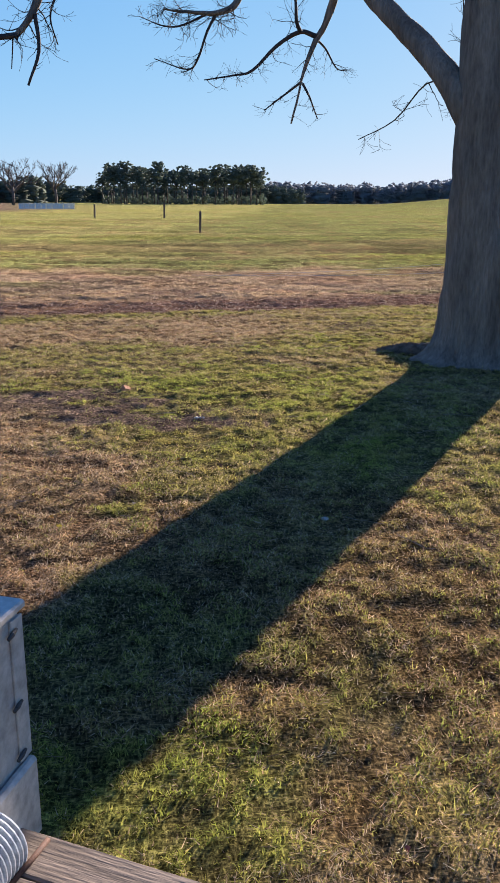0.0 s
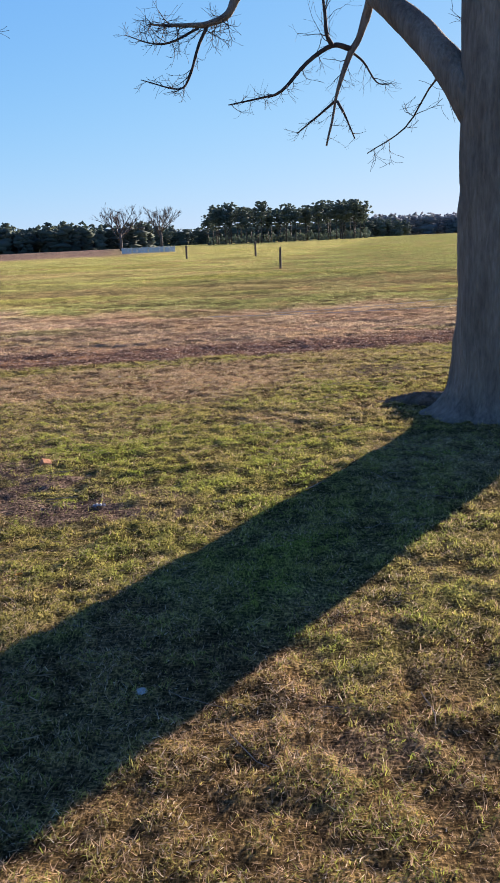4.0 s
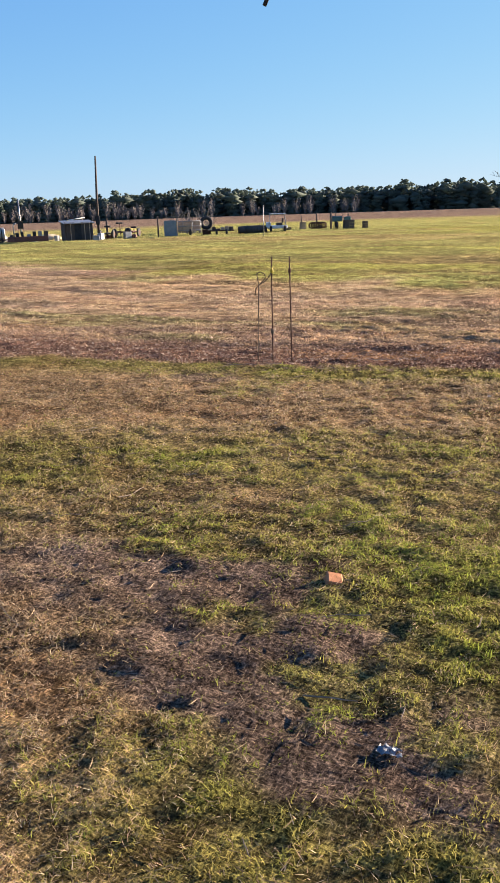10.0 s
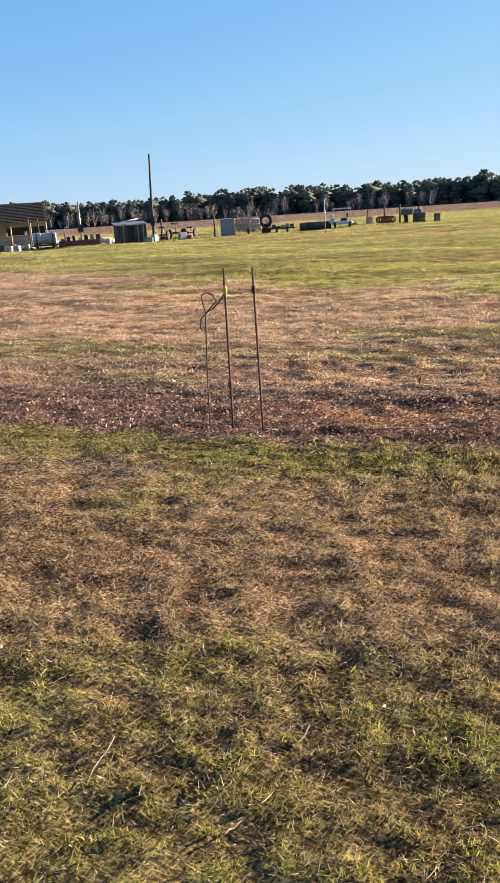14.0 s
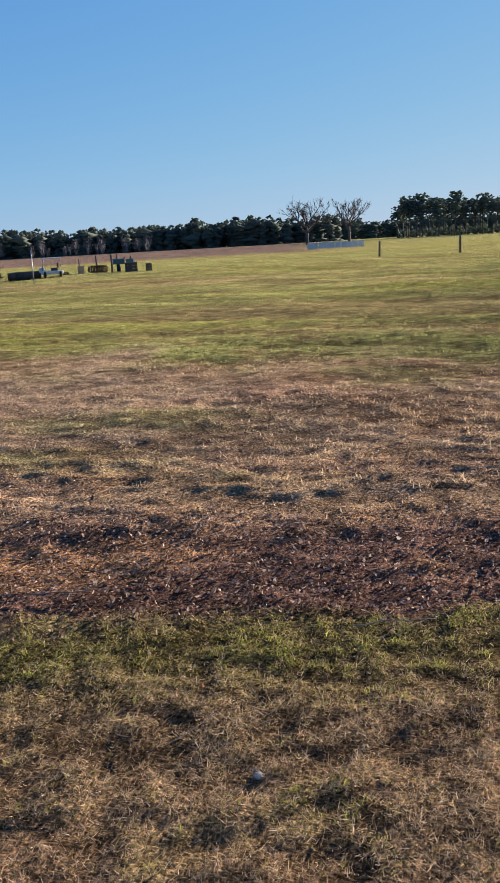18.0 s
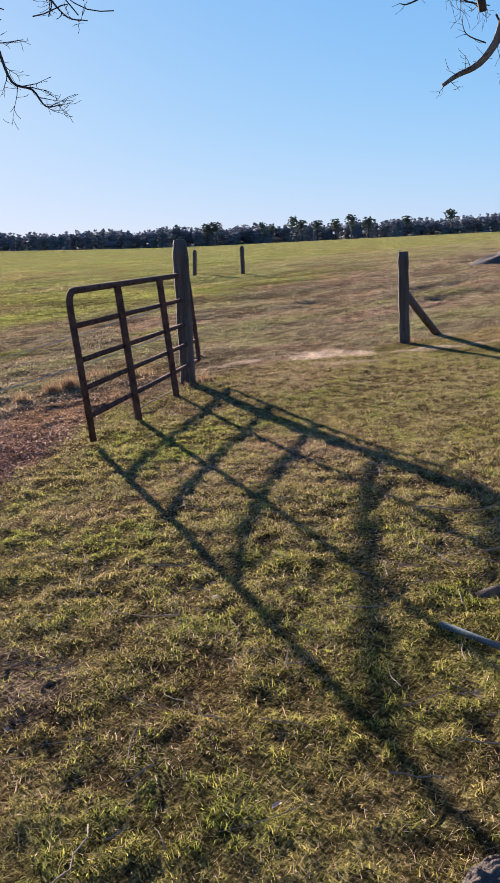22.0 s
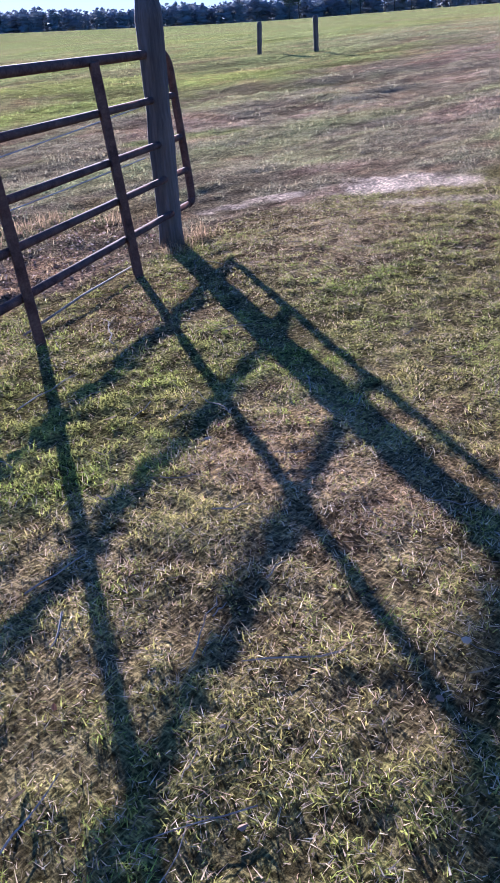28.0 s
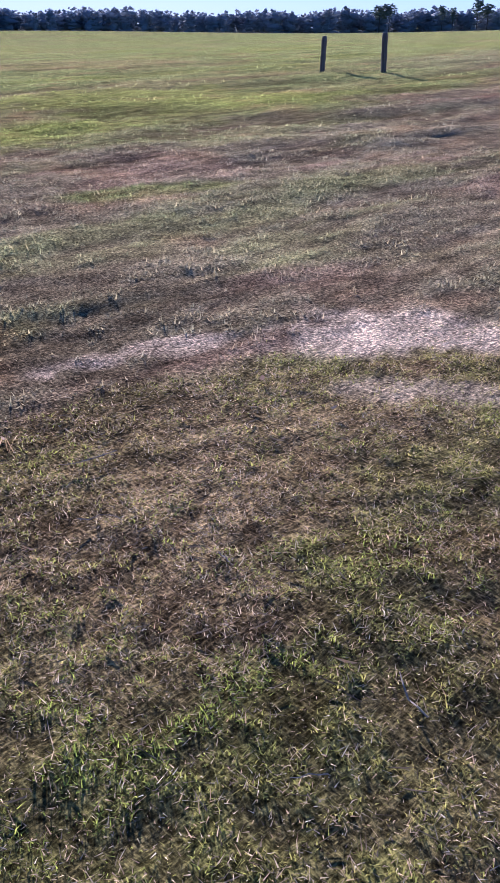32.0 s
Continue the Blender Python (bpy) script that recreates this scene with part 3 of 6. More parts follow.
def yard_grass():
    def keep(x, y, z):
        d = 0.30 + 0.70 * step(0.25, 0.75, tussock(x, y))
        return d * walked(x, y) ** 2 * (1 - z["field"]) * (1 - z["mud"] * (0.90 - 0.6 * step(0.55, 0.66, value_noise(x, y, 0.22, 57, 2)))) * (1 - 0.9 * z["sand"])
    x, y, z = scatter(3600000, -6.5, 11.0, -1.4, 13.2, keep)
    m = len(x)
    tuft = tussock(x, y)
    wide = 1 / walked(x, y) ** 0.7
    share = 0.62 + 0.10 * step(3, 6, x) - 0.30 * tuft + 0.25 * z["dry"] + 0.55 * z["straw"] - 0.42 * z["lush"] + 0.3 * z["rust"] + 0.6 * (value_noise(x, y, 0.22, 67, 3) - 0.5)
    dead = (rng.uniform(0, 1, m) < np.clip(share, 0.10, 0.93)).astype(float)
    flat = (dead > 0) & (rng.uniform(0, 1, m) < 0.9) | (rng.uniform(0, 1, m) < 0.25)
    length = (0.011 + 0.024 * rng.uniform(0, 1, m) ** 1.5) * (0.75 + 0.5 * tuft) * np.where(flat, 1.1, 1) * (1 - 0.18 * step(5.8, 7.0, x))
    lean = np.where(flat, rng.uniform(0.75, 1.52, m), np.abs(rng.normal(1.08, 0.34, m)))
    width = (0.0022 + 0.0024 * rng.uniform(0, 1, m) ** 1.5) * wide * np.where(flat, 0.85, 1)
    tone = turf_tone(x, y, z, dead)
    lift = rng.uniform(0.0, 0.016, m)
    up = ~flat
    blades(x[up], y[up], length[up], width[up], np.clip(lean[up], 0, 1.45), tone[up], "yard_grass",
           M_GRASS, "short mown winter grass, green mixed with straw", "grass")
    stems(x[flat], y[flat], length[flat], width[flat], lean[flat], tone[flat], "dead_thatch",
          M_GRASS, "dead brown grass stems matted between the green blades", "grass", lift[flat])


def field_grass():
    def keep(x, y, z):
        return z["field"] * (0.10 + 0.90 * step(0.2, 0.8, clump(x, y))) * (1 - 0.75 * z["leafy"]) * (1 - z["sand"]) * np.clip(1.7 - y / 20, 0.35, 1)
    x, y, z = scatter(700000, -13, 18, 9, 25, keep)
    m = len(x)
    dead = (rng.uniform(0, 1, m) < 0.55 - 0.4 * z["green_far"]).astype(float) * rng.uniform(0.4, 1.0, m)
    length = rng.uniform(0.022, 0.05, m) * (0.6 + 0.6 * clump(x, y))
    # blades toned down to the east too, for the same backlit look
    stems(x, y, length, rng.uniform(0.006, 0.013, m), np.clip(np.abs(rng.normal(1.05, 0.35, m)), 0, 1.5), blade_tone(x, y, z, dead) * (0.98 - 0.25 * step(3, 9, x))[:, None],
           "field_grass", M_GRASS, "rough brown winter pasture grass past the yard", "grass")


def pasture_grass():
    def keep(x, y, z):
        d = np.hypot(x, y)
        return z["field"] * (0.04 + 0.96 * drift(x, y)) * np.clip(22 / d, 0, 1) ** 1.3
    x, y, z = scatter(900000, -50, 70, 14, 95, keep)
    far = (np.abs(x - 2) > 13) | (y > 22)
    x, y, z = x[far], y[far], {k: v[far] for k, v in z.items()}
    m = len(x)
    d = np.hypot(x, y)
    length = rng.uniform(0.04, 0.08, m) * np.clip(d / 40, 0.8, 1.3)
    stems(x, y, length, rng.uniform(0.016, 0.04, m) * np.clip(d / 30, 0.8, 2.0), np.clip(np.abs(rng.normal(1.0, 0.3, m)), 0, 1.5), 0.66 * blade_tone(x, y, z, rng.uniform(0, 0.3, m)),
           "pasture_grass", M_GRASS, "green and straw tufts of open pasture", "grass")


def litter():
    x, y, z = scatter(340000, -11, 8.5, 8.5, 17, lambda x, y, z: z["leafy"] * 0.5 + 0.07 * z["field"])
    m = len(x)
    base = np.array([[0.17, 0.11, 0.085], [0.28, 0.18, 0.13], [0.42, 0.32, 0.25], [0.56, 0.46, 0.36]])[rng.choice(4, m, p=[0.31, 0.33, 0.24, 0.12])]
    flakes(x, y, rng.uniform(0.011, 0.034, m), rng.uniform(0.005, 0.014, m), base, "leaf_litter", M_DEADLEAF,
           "drift of fallen dead leaves along the fence line", "leaves", 0.8, 0.010)
    x, y, z = scatter(700, -6, 11, -1.5, 12.8, lambda x, y, z: (1 - z["field"]) * 0.40 * (0.4 + 0.6 * step(3, 9, y)))
    m = len(x)
    base = np.array([[0.26, 0.18, 0.13], [0.38, 0.30, 0.22], [0.28, 0.13, 0.07]])[rng.choice(3, m, p=[0.45, 0.42, 0.13])]
    flakes(x, y, rng.uniform(0.016, 0.036, m), rng.uniform(0.009, 0.02, m), base, "fallen_leaves", M_DEADLEAF,
           "scattered dry fallen leaves on the yard grass", "leaves", 0.6, 0.020)
    x, y, z = scatter(45000, -6, 11, -1.5, 13.0, lambda x, y, z: walked(x, y) * (1 - z["field"]) * (0.35 + 0.4 * z["dry"] + 0.4 * z["straw"]) * (1 - 0.6 * z["sand"]))
    m = len(x)
    base = np.array([0.42, 0.33, 0.22]) * rng.uniform(0.5, 1.1, m)[:, None]
    flakes(x, y, rng.uniform(0.02, 0.08, m), rng.uniform(0.0012, 0.0022, m), base, "straw", M_DEADLEAF,
           "dead grass stems lying on the turf", "straw", 0.15, 0.012)


yard_grass()
field_grass()
pasture_grass()
litter()

# ---- gate and posts ----
def wood_post(name, x, y, height, radius, lean, label, category="post", group="", square=False):
    ob = thing(name, pose(x, y, float(ground_z(np.array([x]), np.array([y]))[0])), label, category, group)
    n = 9
    pts = [(lean[0] * i / n, lean[1] * i / n, -0.05 + (height + 0.05) * i / n) for i in range(n + 1)]
    rad = [radius * (1 + 0.06 * math.sin(i * 1.7 + x) + 0.03 * math.cos(3.1 * i)) for i in range(n + 1)]
    rad[-1] *= 0.9
    pts.append((lean[0], lean[1], height + radius * 0.08))
    rad.append(radius * 0.55)
    tube_part("post", pts, rad, M_POST, ob, 14)
    return ob


GATE_A, GATE_DIR = Vector((8.24, 13.0, 0)), Vector((-0.920, -0.392, 0))
GATE_LEN = 3.52
GATE_NEAR = Vector((0.392, -0.920, 0))


def gate_point(s, z):
    """A point of the gate s metres from its hinge end, at height z; it leans and droops a little."""
    lean = Vector((0.05, -0.06, 0)) * (1 - z)
    k = (z - 0.21) / 1.045
    rise = -0.005 + 0.011 * s + k * k * 0.03
    return GATE_A + GATE_DIR * s + lean + Vector((0, 0, z + rise))


def farm_gate():
    ob = thing("farm_gate", Matrix.Translation(GATE_A), "rusty brown five-bar tubular steel farm gate, open and leaning", "gate")
    inv = Matrix.Translation(-GATE_A)
    r = 0.029

    def run(name, pts, rad, label=""):
        return tube_part(name, [inv @ p for p in pts], [rad] * len(pts), M_GATE, ob, 12, label)
    top, low, bend = 1.255, 0.21, 0.12
    rim = []
    for k in range(5):
        a = math.pi / 2 * k / 4
        rim.append(gate_point(bend * (1 - math.sin(a)) - 0.03, top - bend * (1 - math.cos(a))))
    foot = [gate_point(0.07, 0.235), gate_point(0.0, 0.245), gate_point(-0.018, 0.27), gate_point(-0.03, 0.33)]
    rim_hinge = foot + [gate_point(-0.03, 0.6)] + rim[::-1]
    end = [gate_point(GATE_LEN - bend * (1 - math.sin(a)), top - bend * (1 - math.cos(a)))
           for a in [math.pi / 2 * k / 4 for k in range(5)]]
    run("rim", rim_hinge + [gate_point(GATE_LEN * 0.5, top)] + end[:1] + end[1:] + [gate_point(GATE_LEN, 0.6), gate_point(GATE_LEN, 0.02)], r)
    for z in (0.982, 0.705, 0.475, 0.235):
        run("bar", [gate_point(0.07 if z < 0.3 else -0.03, z), gate_point(1.8, z), gate_point(GATE_LEN, z)], 0.0235)
    for s in (1.22, 2.492):
        bm = bmesh.new()
        a, b = (gate_point(s, z) + GATE_NEAR * 0.03 for z in (-0.03, 1.25))
        d = (b - a)
        m = Matrix.Translation(inv @ a) @ d.to_track_quat("Z", "Y").to_matrix().to_4x4() @ Matrix.Rotation(math.atan2(GATE_DIR.y, GATE_DIR.x), 4, "Z")
        box(bm, -0.034, -0.040, -0.03, 0.034, 0.012, d.length, 0.004)
        bmesh.ops.transform(bm, verts=bm.verts, matrix=m)
        part("upright", bm, M_GATE, ob)


farm_gate()
wood_post("gate_post", 7.93, 12.855, 1.69, 0.090, (0.045, 0.025), "thick weathered round wooden gate post")
brace = wood_post("brace_post", 12.0, 11.89, 1.36, 0.08, (-0.03, 0.0), "weathered wooden fence post with a slanting brace")
tube_part("brace", [(0.02, -0.02, 0.74), (0.55, -0.06, 0.35), (1.12, -0.10, -0.04)], [0.06, 0.06, 0.06], M_POST, brace, 8)
for nm, px, py, h, rr, ln in (("fence_post", 33.0, 32.7, 1.25, 0.10, (0.12, 0)), ("fence_post", 32.6, 29.5, 1.25, 0.10, (0, 0)),
                              ("fence_post", 0.94, 41.1, 1.1, 0.055, (0.02, 0)), ("fence_post", -0.94, 70.6, 1.2, 0.08, (0, 0)),
                              ("fence_post", -6.7, 70.4, 1.1, 0.08, (0.03, 0))):
    wood_post(nm, px, py, h, rr, ln, "dark weathered wooden post standing in the pasture", group="pasture posts")

# ---- stakes with a rope ----
M_YELLOW = simple("yellow_plastic", (0.42, 0.30, 0.02), (0.60, 0.45, 0.04), 30, 0.5)
M_ROPE = simple("old_rope", (0.06, 0.045, 0.03), (0.14, 0.10, 0.07), 40, 0.9)


def stake(x, y, h, lean, label):
    ob = thing("fence_stake", pose(x, y, 0), label, "stake", "thin fence stakes")
    pts = [(lean[0] * k / 6, lean[1] * k / 6, -0.05 + (h + 0.05) * k / 6) for k in range(7)]
    tube_part("rod", pts, [0.0075] * 7, M_RUST, ob, 7)
    return ob


def insulator(ob, x, z, mat, label):
    v, t = tube_arrays([(x, 0, z - 0.03), (x, 0, z - 0.012), (x, 0, z + 0.012), (x, 0, z + 0.03)], [0.010, 0.017, 0.017, 0.010], 8)
    part_mesh("insulator", mesh_arrays("insulator", [tuple(p) for p in v], t, mat, smooth=True), ob, label)


s1 = stake(-3.87, 10.25, 1.18, (0.01, 0.0), "thin rusty iron fence stake with a yellow insulator")
insulator(s1, 0.01, 1.03, M_YELLOW, "yellow plastic insulator")
insulator(s1, 0.0, 0.36, M_ROPE, "")
s2 = stake(-3.69, 10.37, 1.17, (-0.01, 0.0), "thin rusty iron fence stake with a dark insulator")
insulator(s2, -0.01, 1.02, M_RUST, "")
tube_part("rope", [(0.02, 0.0, 1.02), (-0.02, -0.02, 0.96), (-0.06, -0.05, 0.91), (-0.11, -0.08, 0.88), (-0.12, -0.09, 0.94), (-0.13, -0.09, 1.0), (-0.10, -0.07, 1.02),
                   (-0.06, -0.05, 1.0), (-0.04, -0.04, 0.96), (-0.11, -0.08, 0.875), (-0.14, -0.10, 0.84), (-0.15, -0.10, 0.77)], [0.006] * 12, M_ROPE, s1, 6, "old dark rope knotted on the stake")
tube_part("rope_end", [(-0.11, -0.08, 0.885), (-0.12, -0.08, 0.73), (-0.125, -0.085, 0.56), (-0.13, -0.09, 0.40), (-0.135, -0.09, 0.2), (-0.14, -0.09, 0.03)], [0.0065, 0.006, 0.006, 0.005, 0.005, 0.005], M_ROPE, s1, 6)


# ---- the big tree ----
M_OLDROOT = simple("worn_root_bark", (0.075, 0.060, 0.048), (0.21, 0.175, 0.145), 16.0, 0.95, 0, 0.08, 1.0, 0.02)
M_ROOT = simple("earthy_root", (0.040, 0.034, 0.028), (0.10, 0.085, 0.065), 9.0, 0.95, 0, 0.1, 0.9, 0.02)
TREE = Vector((2.84, 6.38, 0.0))


def bend_through(points, n=4):
    """A smooth run of points through the few given (Catmull-Rom)."""
    P = [Vector(p) for p in points]
    P = [P[0] * 2 - P[1]] + P + [P[-1] * 2 - P[-2]]
    out = []
    for i in range(1, len(P) - 2):
        for k in range(n):
            t = k / n
            a, b, c, d = P[i - 1], P[i], P[i + 1], P[i + 2]
            out.append(0.5 * ((2 * b) + (c - a) * t + (2 * a - 5 * b + 4 * c - d) * t * t + (3 * b - a - 3 * c + d) * t ** 3))
    return out + [P[-2]]


def twigs_from(points, radii, seed, length=0.9, count=10, depth=2, droop=-0.25, pieces=None, start=0.3):
    """Side shoots along a limb, branching again; a list of tubes."""
    r = random.Random(seed)
    pieces = [] if pieces is None else pieces
    n = len(points) - 1
    for k in range(count):
        t = start + (1 - start) * (k + r.random()) / count
        i = min(int(t * n), n - 1)
        f = t * n - i
        p = Vector(points[i]).lerp(Vector(points[i + 1]), f)
        d0 = (Vector(points[i + 1]) - Vector(points[i])).normalized()
        rad = min(radii[i] * 0.6, 0.003 + 0.008 * length * r.uniform(0.5, 1.0))
        d = (d0 * r.uniform(0.3, 1.0) + Vector((r.uniform(-1, 1), r.uniform(-1, 1), r.uniform(-0.8, 0.8) + droop))).normalized()
        L = length * r.uniform(0.3, 1.0) * (1.1 - 0.6 * t)
        m = max(4, int(L / 0.06))
        pts, rd = [p], [rad]
        for j in range(1, m + 1):
            d = (d + Vector((r.uniform(-1, 1), r.uniform(-1, 1), r.uniform(-1, 1) + 0.22)) * 0.30).normalized()
            pts.append(pts[-1] + d * (L / m))
            rd.append(max(0.0018, rad * (1 - 0.85 * j / m)))
        pieces.append(tube_arrays(pts, rd, 4 if rad < 0.008 else 5, False))
        if depth > 1:
            twigs_from(pts, rd, r.randrange(10 ** 6), length * 0.5, max(2, int(count * 0.5)), depth - 1, droop, pieces, 0.25)
    return pieces


def big_tree():
    ob = thing("big_tree", Matrix.Translation(TREE), "large bare two-stemmed shade tree with grey furrowed bark", "tree")
    n, sides = 56, 80
    V, T = [], []
    H = 2.75

    def fork(u, z):
        """How far the two stems reach from the trunk's middle in direction u at height z."""
        f = (z - 1.4) / 1.0
        reach = 0.04
        for cx, cy, r in ((-0.25 - 0.04 * f, 0.02 + 0.01 * f, 0.295 - 0.028 * f), (0.25 - 0.075 * f, -0.05 - 0.01 * f, 0.265 - 0.026 * f)):
            along, across = cx * u.x + cy * u.y, cx * u.y - cy * u.x
            if abs(across) < r:
                reach = max(reach, along + math.sqrt(r * r - across * across))
        return reach
    for i in range(n + 1):
        z = -0.15 + (H + 0.15) * i / n
        zc = max(z, 0)
        flare = 0.24 * math.exp(-zc / 0.13) + 0.035 * math.exp(-zc / 0.6)
        parted = float(step(1.0, 2.1, np.float64(z)))
        for k in range(sides):
            a = 2 * math.pi * k / sides
            lobes = 0.6 + 0.8 * max(0, math.cos(3 * a - 2.6)) ** 2 + 0.5 * max(0, math.cos(5 * a + 1.0))
            u = Vector((math.cos(a), math.sin(a), 0))
            rx = 0.455 + 0.09 * max(0, -math.cos(a)) + flare * lobes
            ry = 0.36 + flare * lobes
            whole = Vector((u.x * rx, u.y * ry - 0.048 * u.x, 0))
            out = whole.lerp(u * max(0.03, fork(u, z) - 0.004 - 0.05 * float(step(2.1, 2.7, np.float64(z)))), parted)
            fur = 0.016 * math.sin(21 * a + 3.5 * noise.noise((u.x * 2, u.y * 2, z * 0.9))) * (0.6 + noise.noise((u.x * 5, u.y * 5, z * 3)))
            fur += 0.03 * noise.noise((u.x * 3, u.y * 3, z * 1.6)) + 0.012 * noise.noise((u.x * 14, u.y * 14, z * 6))
            out += u * fur * (1 - 0.6 * float(step(2.0, 2.6, np.float64(z))))
            V.append((out.x, out.y, z))
    for i in range(n):
        for k in range(sides):
            a, b = i * sides + k, i * sides + (k + 1) % sides
            T += [(a, b, b + sides), (a, b + sides, a + sides)]
    V.append((0, 0, H - 0.1))
    for k in range(sides):
        T.append((len(V) - 1, n * sides + k, n * sides + (k + 1) % sides))
    part_mesh("trunk", mesh_arrays("trunk", V, T, M_BARK, smooth=True), ob)

    def stem(name, pts, radii, sides=24, rough=0.02, mat=M_BARK, parent=ob, crag=0.0):
        v, t = tube_arrays(pts, radii, sides)
        if crag:
            v = [(p[0], p[1], p[2] + crag * (noise.noise((p[0] * 30, p[1] * 30, p[2] * 60)) + 0.6 * noise.noise((p[0] * 75, p[1] * 75, p[2] * 90)))) for p in v]
        if rough:
            v = [(p[0] + rough * noise.noise((p[0] * 6, p[1] * 6, p[2] * 2)), p[1] + rough * noise.noise((p[0] * 6 + 9, p[1] * 6, p[2] * 2)),
                  p[2] + rough * 0.5 * noise.noise((p[0] * 6, p[1] * 6 + 5, p[2] * 2))) for p in v]
        else:
            v = [tuple(p) for p in v]
        return part_mesh(name, mesh_arrays(name, v, t, mat, smooth=True), parent)

    def taper(n, a, b):
        return [a + (b - a) * i / (n - 1) for i in range(n)]
    sa = bend_through([(-0.25, 0.02, 1.4), (-0.29, 0.03, 2.4), (-0.32, 0.05, 3.2), (-0.32, 0.1, 4.4), (-0.1, 0.25, 6.0), (0.1, 0.4, 8.5)], 5)
    stem("stem", sa, [0.17, 0.21, 0.24] + taper(len(sa), 0.30, 0.10)[3:], 40, 0.03)
    sb = bend_through([(0.25, -0.05, 1.4), (0.175, -0.06, 2.4), (0.12, -0.08, 3.4), (0.18, -0.1, 4.8), (0.65, 0.0, 6.5), (1.5, 0.2, 9.0)], 5)
    stem("stem", sb, [0.15, 0.19, 0.22] + taper(len(sb), 0.27, 0.08)[3:], 36, 0.03)

    def limb(points, r0, r1, seed, twig=0.8, count=8, depth=2, droop=-0.3, sides=8, start=0.3, name="limb"):
        """A limb through points given in the yard's own coordinates, with its side shoots."""
        pts = [p - TREE for p in bend_through(points, 4)]
        rad = taper(len(pts), r0, r1)
        thick = r0 > 0.06
        lb = stem(name, pts, rad, 16 if thick else sides, 0.02 if thick else 0.006, M_BARK if thick else M_TWIG)
        if count:
            v, t = joined(twigs_from(pts, rad, seed, twig, int(count * 1.7), depth, droop, None, start))
            tw = part_mesh("fine_growth", mesh_arrays("fine_growth", v, t, M_TWIG, smooth=True), lb)
            tagged(tw, kind="stuff")
    # the low limb towards the field and what hangs from it
    limb([(2.58, 6.40, 2.30), (2.36, 6.46, 2.66), (2.24, 6.60, 2.92), (2.08, 6.85, 3.20), (1.92, 7.10, 3.44), (1.75, 7.35, 3.68), (1.57, 7.65, 3.97), (1.39, 8.00, 4.32), (1.0, 8.8, 5.05)], 0.165, 0.085, 1, 0, 0)
    limb([(2.7, 6.6, 5.2), (2.5, 9.5, 6.6), (2.45, 12.2, 6.4), (2.39, 13.8, 5.3), (2.24, 14.0, 4.77), (2.07, 14.0, 4.48), (1.91, 14.0, 4.10), (1.81, 14.0, 3.75), (1.65, 14.0, 3.06)], 0.11, 0.014, 2, 0.8, 6, 2, -0.3, start=0.62)
    limb([(2.08, 14.0, 4.55), (1.78, 14.0, 4.62), (1.36, 14.0, 4.38), (0.92, 14.0, 3.96), (0.57, 14.0, 3.87), (0.03, 13.9, 3.77)], 0.05, 0.010, 3, 0.75, 9, 2, -0.1)
    limb([(1.76, 13.8, 4.58), (1.67, 13.7, 4.73), (1.65, 13.7, 5.02), (1.61, 13.7, 5.4)], 0.04, 0.02, 4, 1.0, 6, 2, 0.0, start=0.1)
    limb([(1.82, 14.1, 3.78), (1.53, 14.2, 3.57), (1.16, 14.2, 3.30)], 0.026, 0.010, 5, 0.5, 5, 2, -0.3)
    limb([(1.84, 13.9, 3.74), (1.95, 13.8, 3.50), (2.11, 13.8, 3.13)], 0.026, 0.010, 6, 0.5, 4, 2, -0.3)
    limb([(2.07, 14.1, 4.55), (2.33, 14.4, 4.41), (2.54, 14.4, 4.09), (2.75, 14.4, 4.04)], 0.024, 0.007, 7, 0.7, 5, 2, -0.3)
    # fine shoots low on the stem
    limb([(2.46, 6.9, 2.9), (2.30, 7.6, 3.0), (2.1, 8.2, 2.65), (1.75, 8.6, 2.45)], 0.012, 0.005, 8, 0.6, 6, 2, -0.1)
    limb([(2.45, 6.5, 3.0), (2.38, 6.6, 3.3), (2.36, 6.7, 3.7)], 0.012, 0.005, 10, 0.4, 4, 2, 0.2)
    # the middle limb
    limb([(2.6, 6.6, 4.2), (1.9, 7.6, 4.9), (1.1, 9.2, 4.9), (0.45, 9.83, 4.45), (0.27, 9.82, 4.19), (0.03, 9.81, 4.09), (-0.37, 9.8, 4.09), (-0.68, 9.79, 4.12)], 0.10, 0.008, 12, 0.7, 14, 2, -0.2, start=0.55)
    limb([(0.03, 9.81, 4.09), (-0.10, 9.81, 3.87), (-0.24, 9.8, 3.50), (-0.38, 9.8, 3.39), (-0.81, 9.78, 3.51)], 0.022, 0.006, 13, 0.5, 8, 2, -0.1)
    limb([(-0.11, 10.1, 4.12), (-0.48, 10.1, 3.97), (-0.72, 10.1, 3.98), (-1.0, 10.1, 4.08)], 0.018, 0.005, 14, 0.5, 8, 2, 0.0)
    # the limb over the yard
    limb([(2.55, 6.5, 4.6), (1.2, 6.8, 5.2), (-0.4, 7.0, 5.0), (-1.68, 6.82, 4.10), (-1.84, 6.74, 3.73), (-1.95, 6.69, 3.46), (-2.13, 6.61, 3.22)], 0.09, 0.026, 15, 0.8, 6, 2, -0.2, start=0.75)
    limb([(-2.10, 6.62, 3.24), (-2.43, 6.48, 3.17), (-2.71, 6.35, 3.15), (-3.16, 6.15, 3.22), (-3.43, 6.03, 3.48)], 0.030, 0.007, 16, 0.5, 8, 2, 0.1)
    limb([(-1.93, 6.68, 3.45), (-1.89, 6.55, 3.09), (-2.0, 6.45, 2.77)], 0.022, 0.012, 17, 0.3, 2, 1)
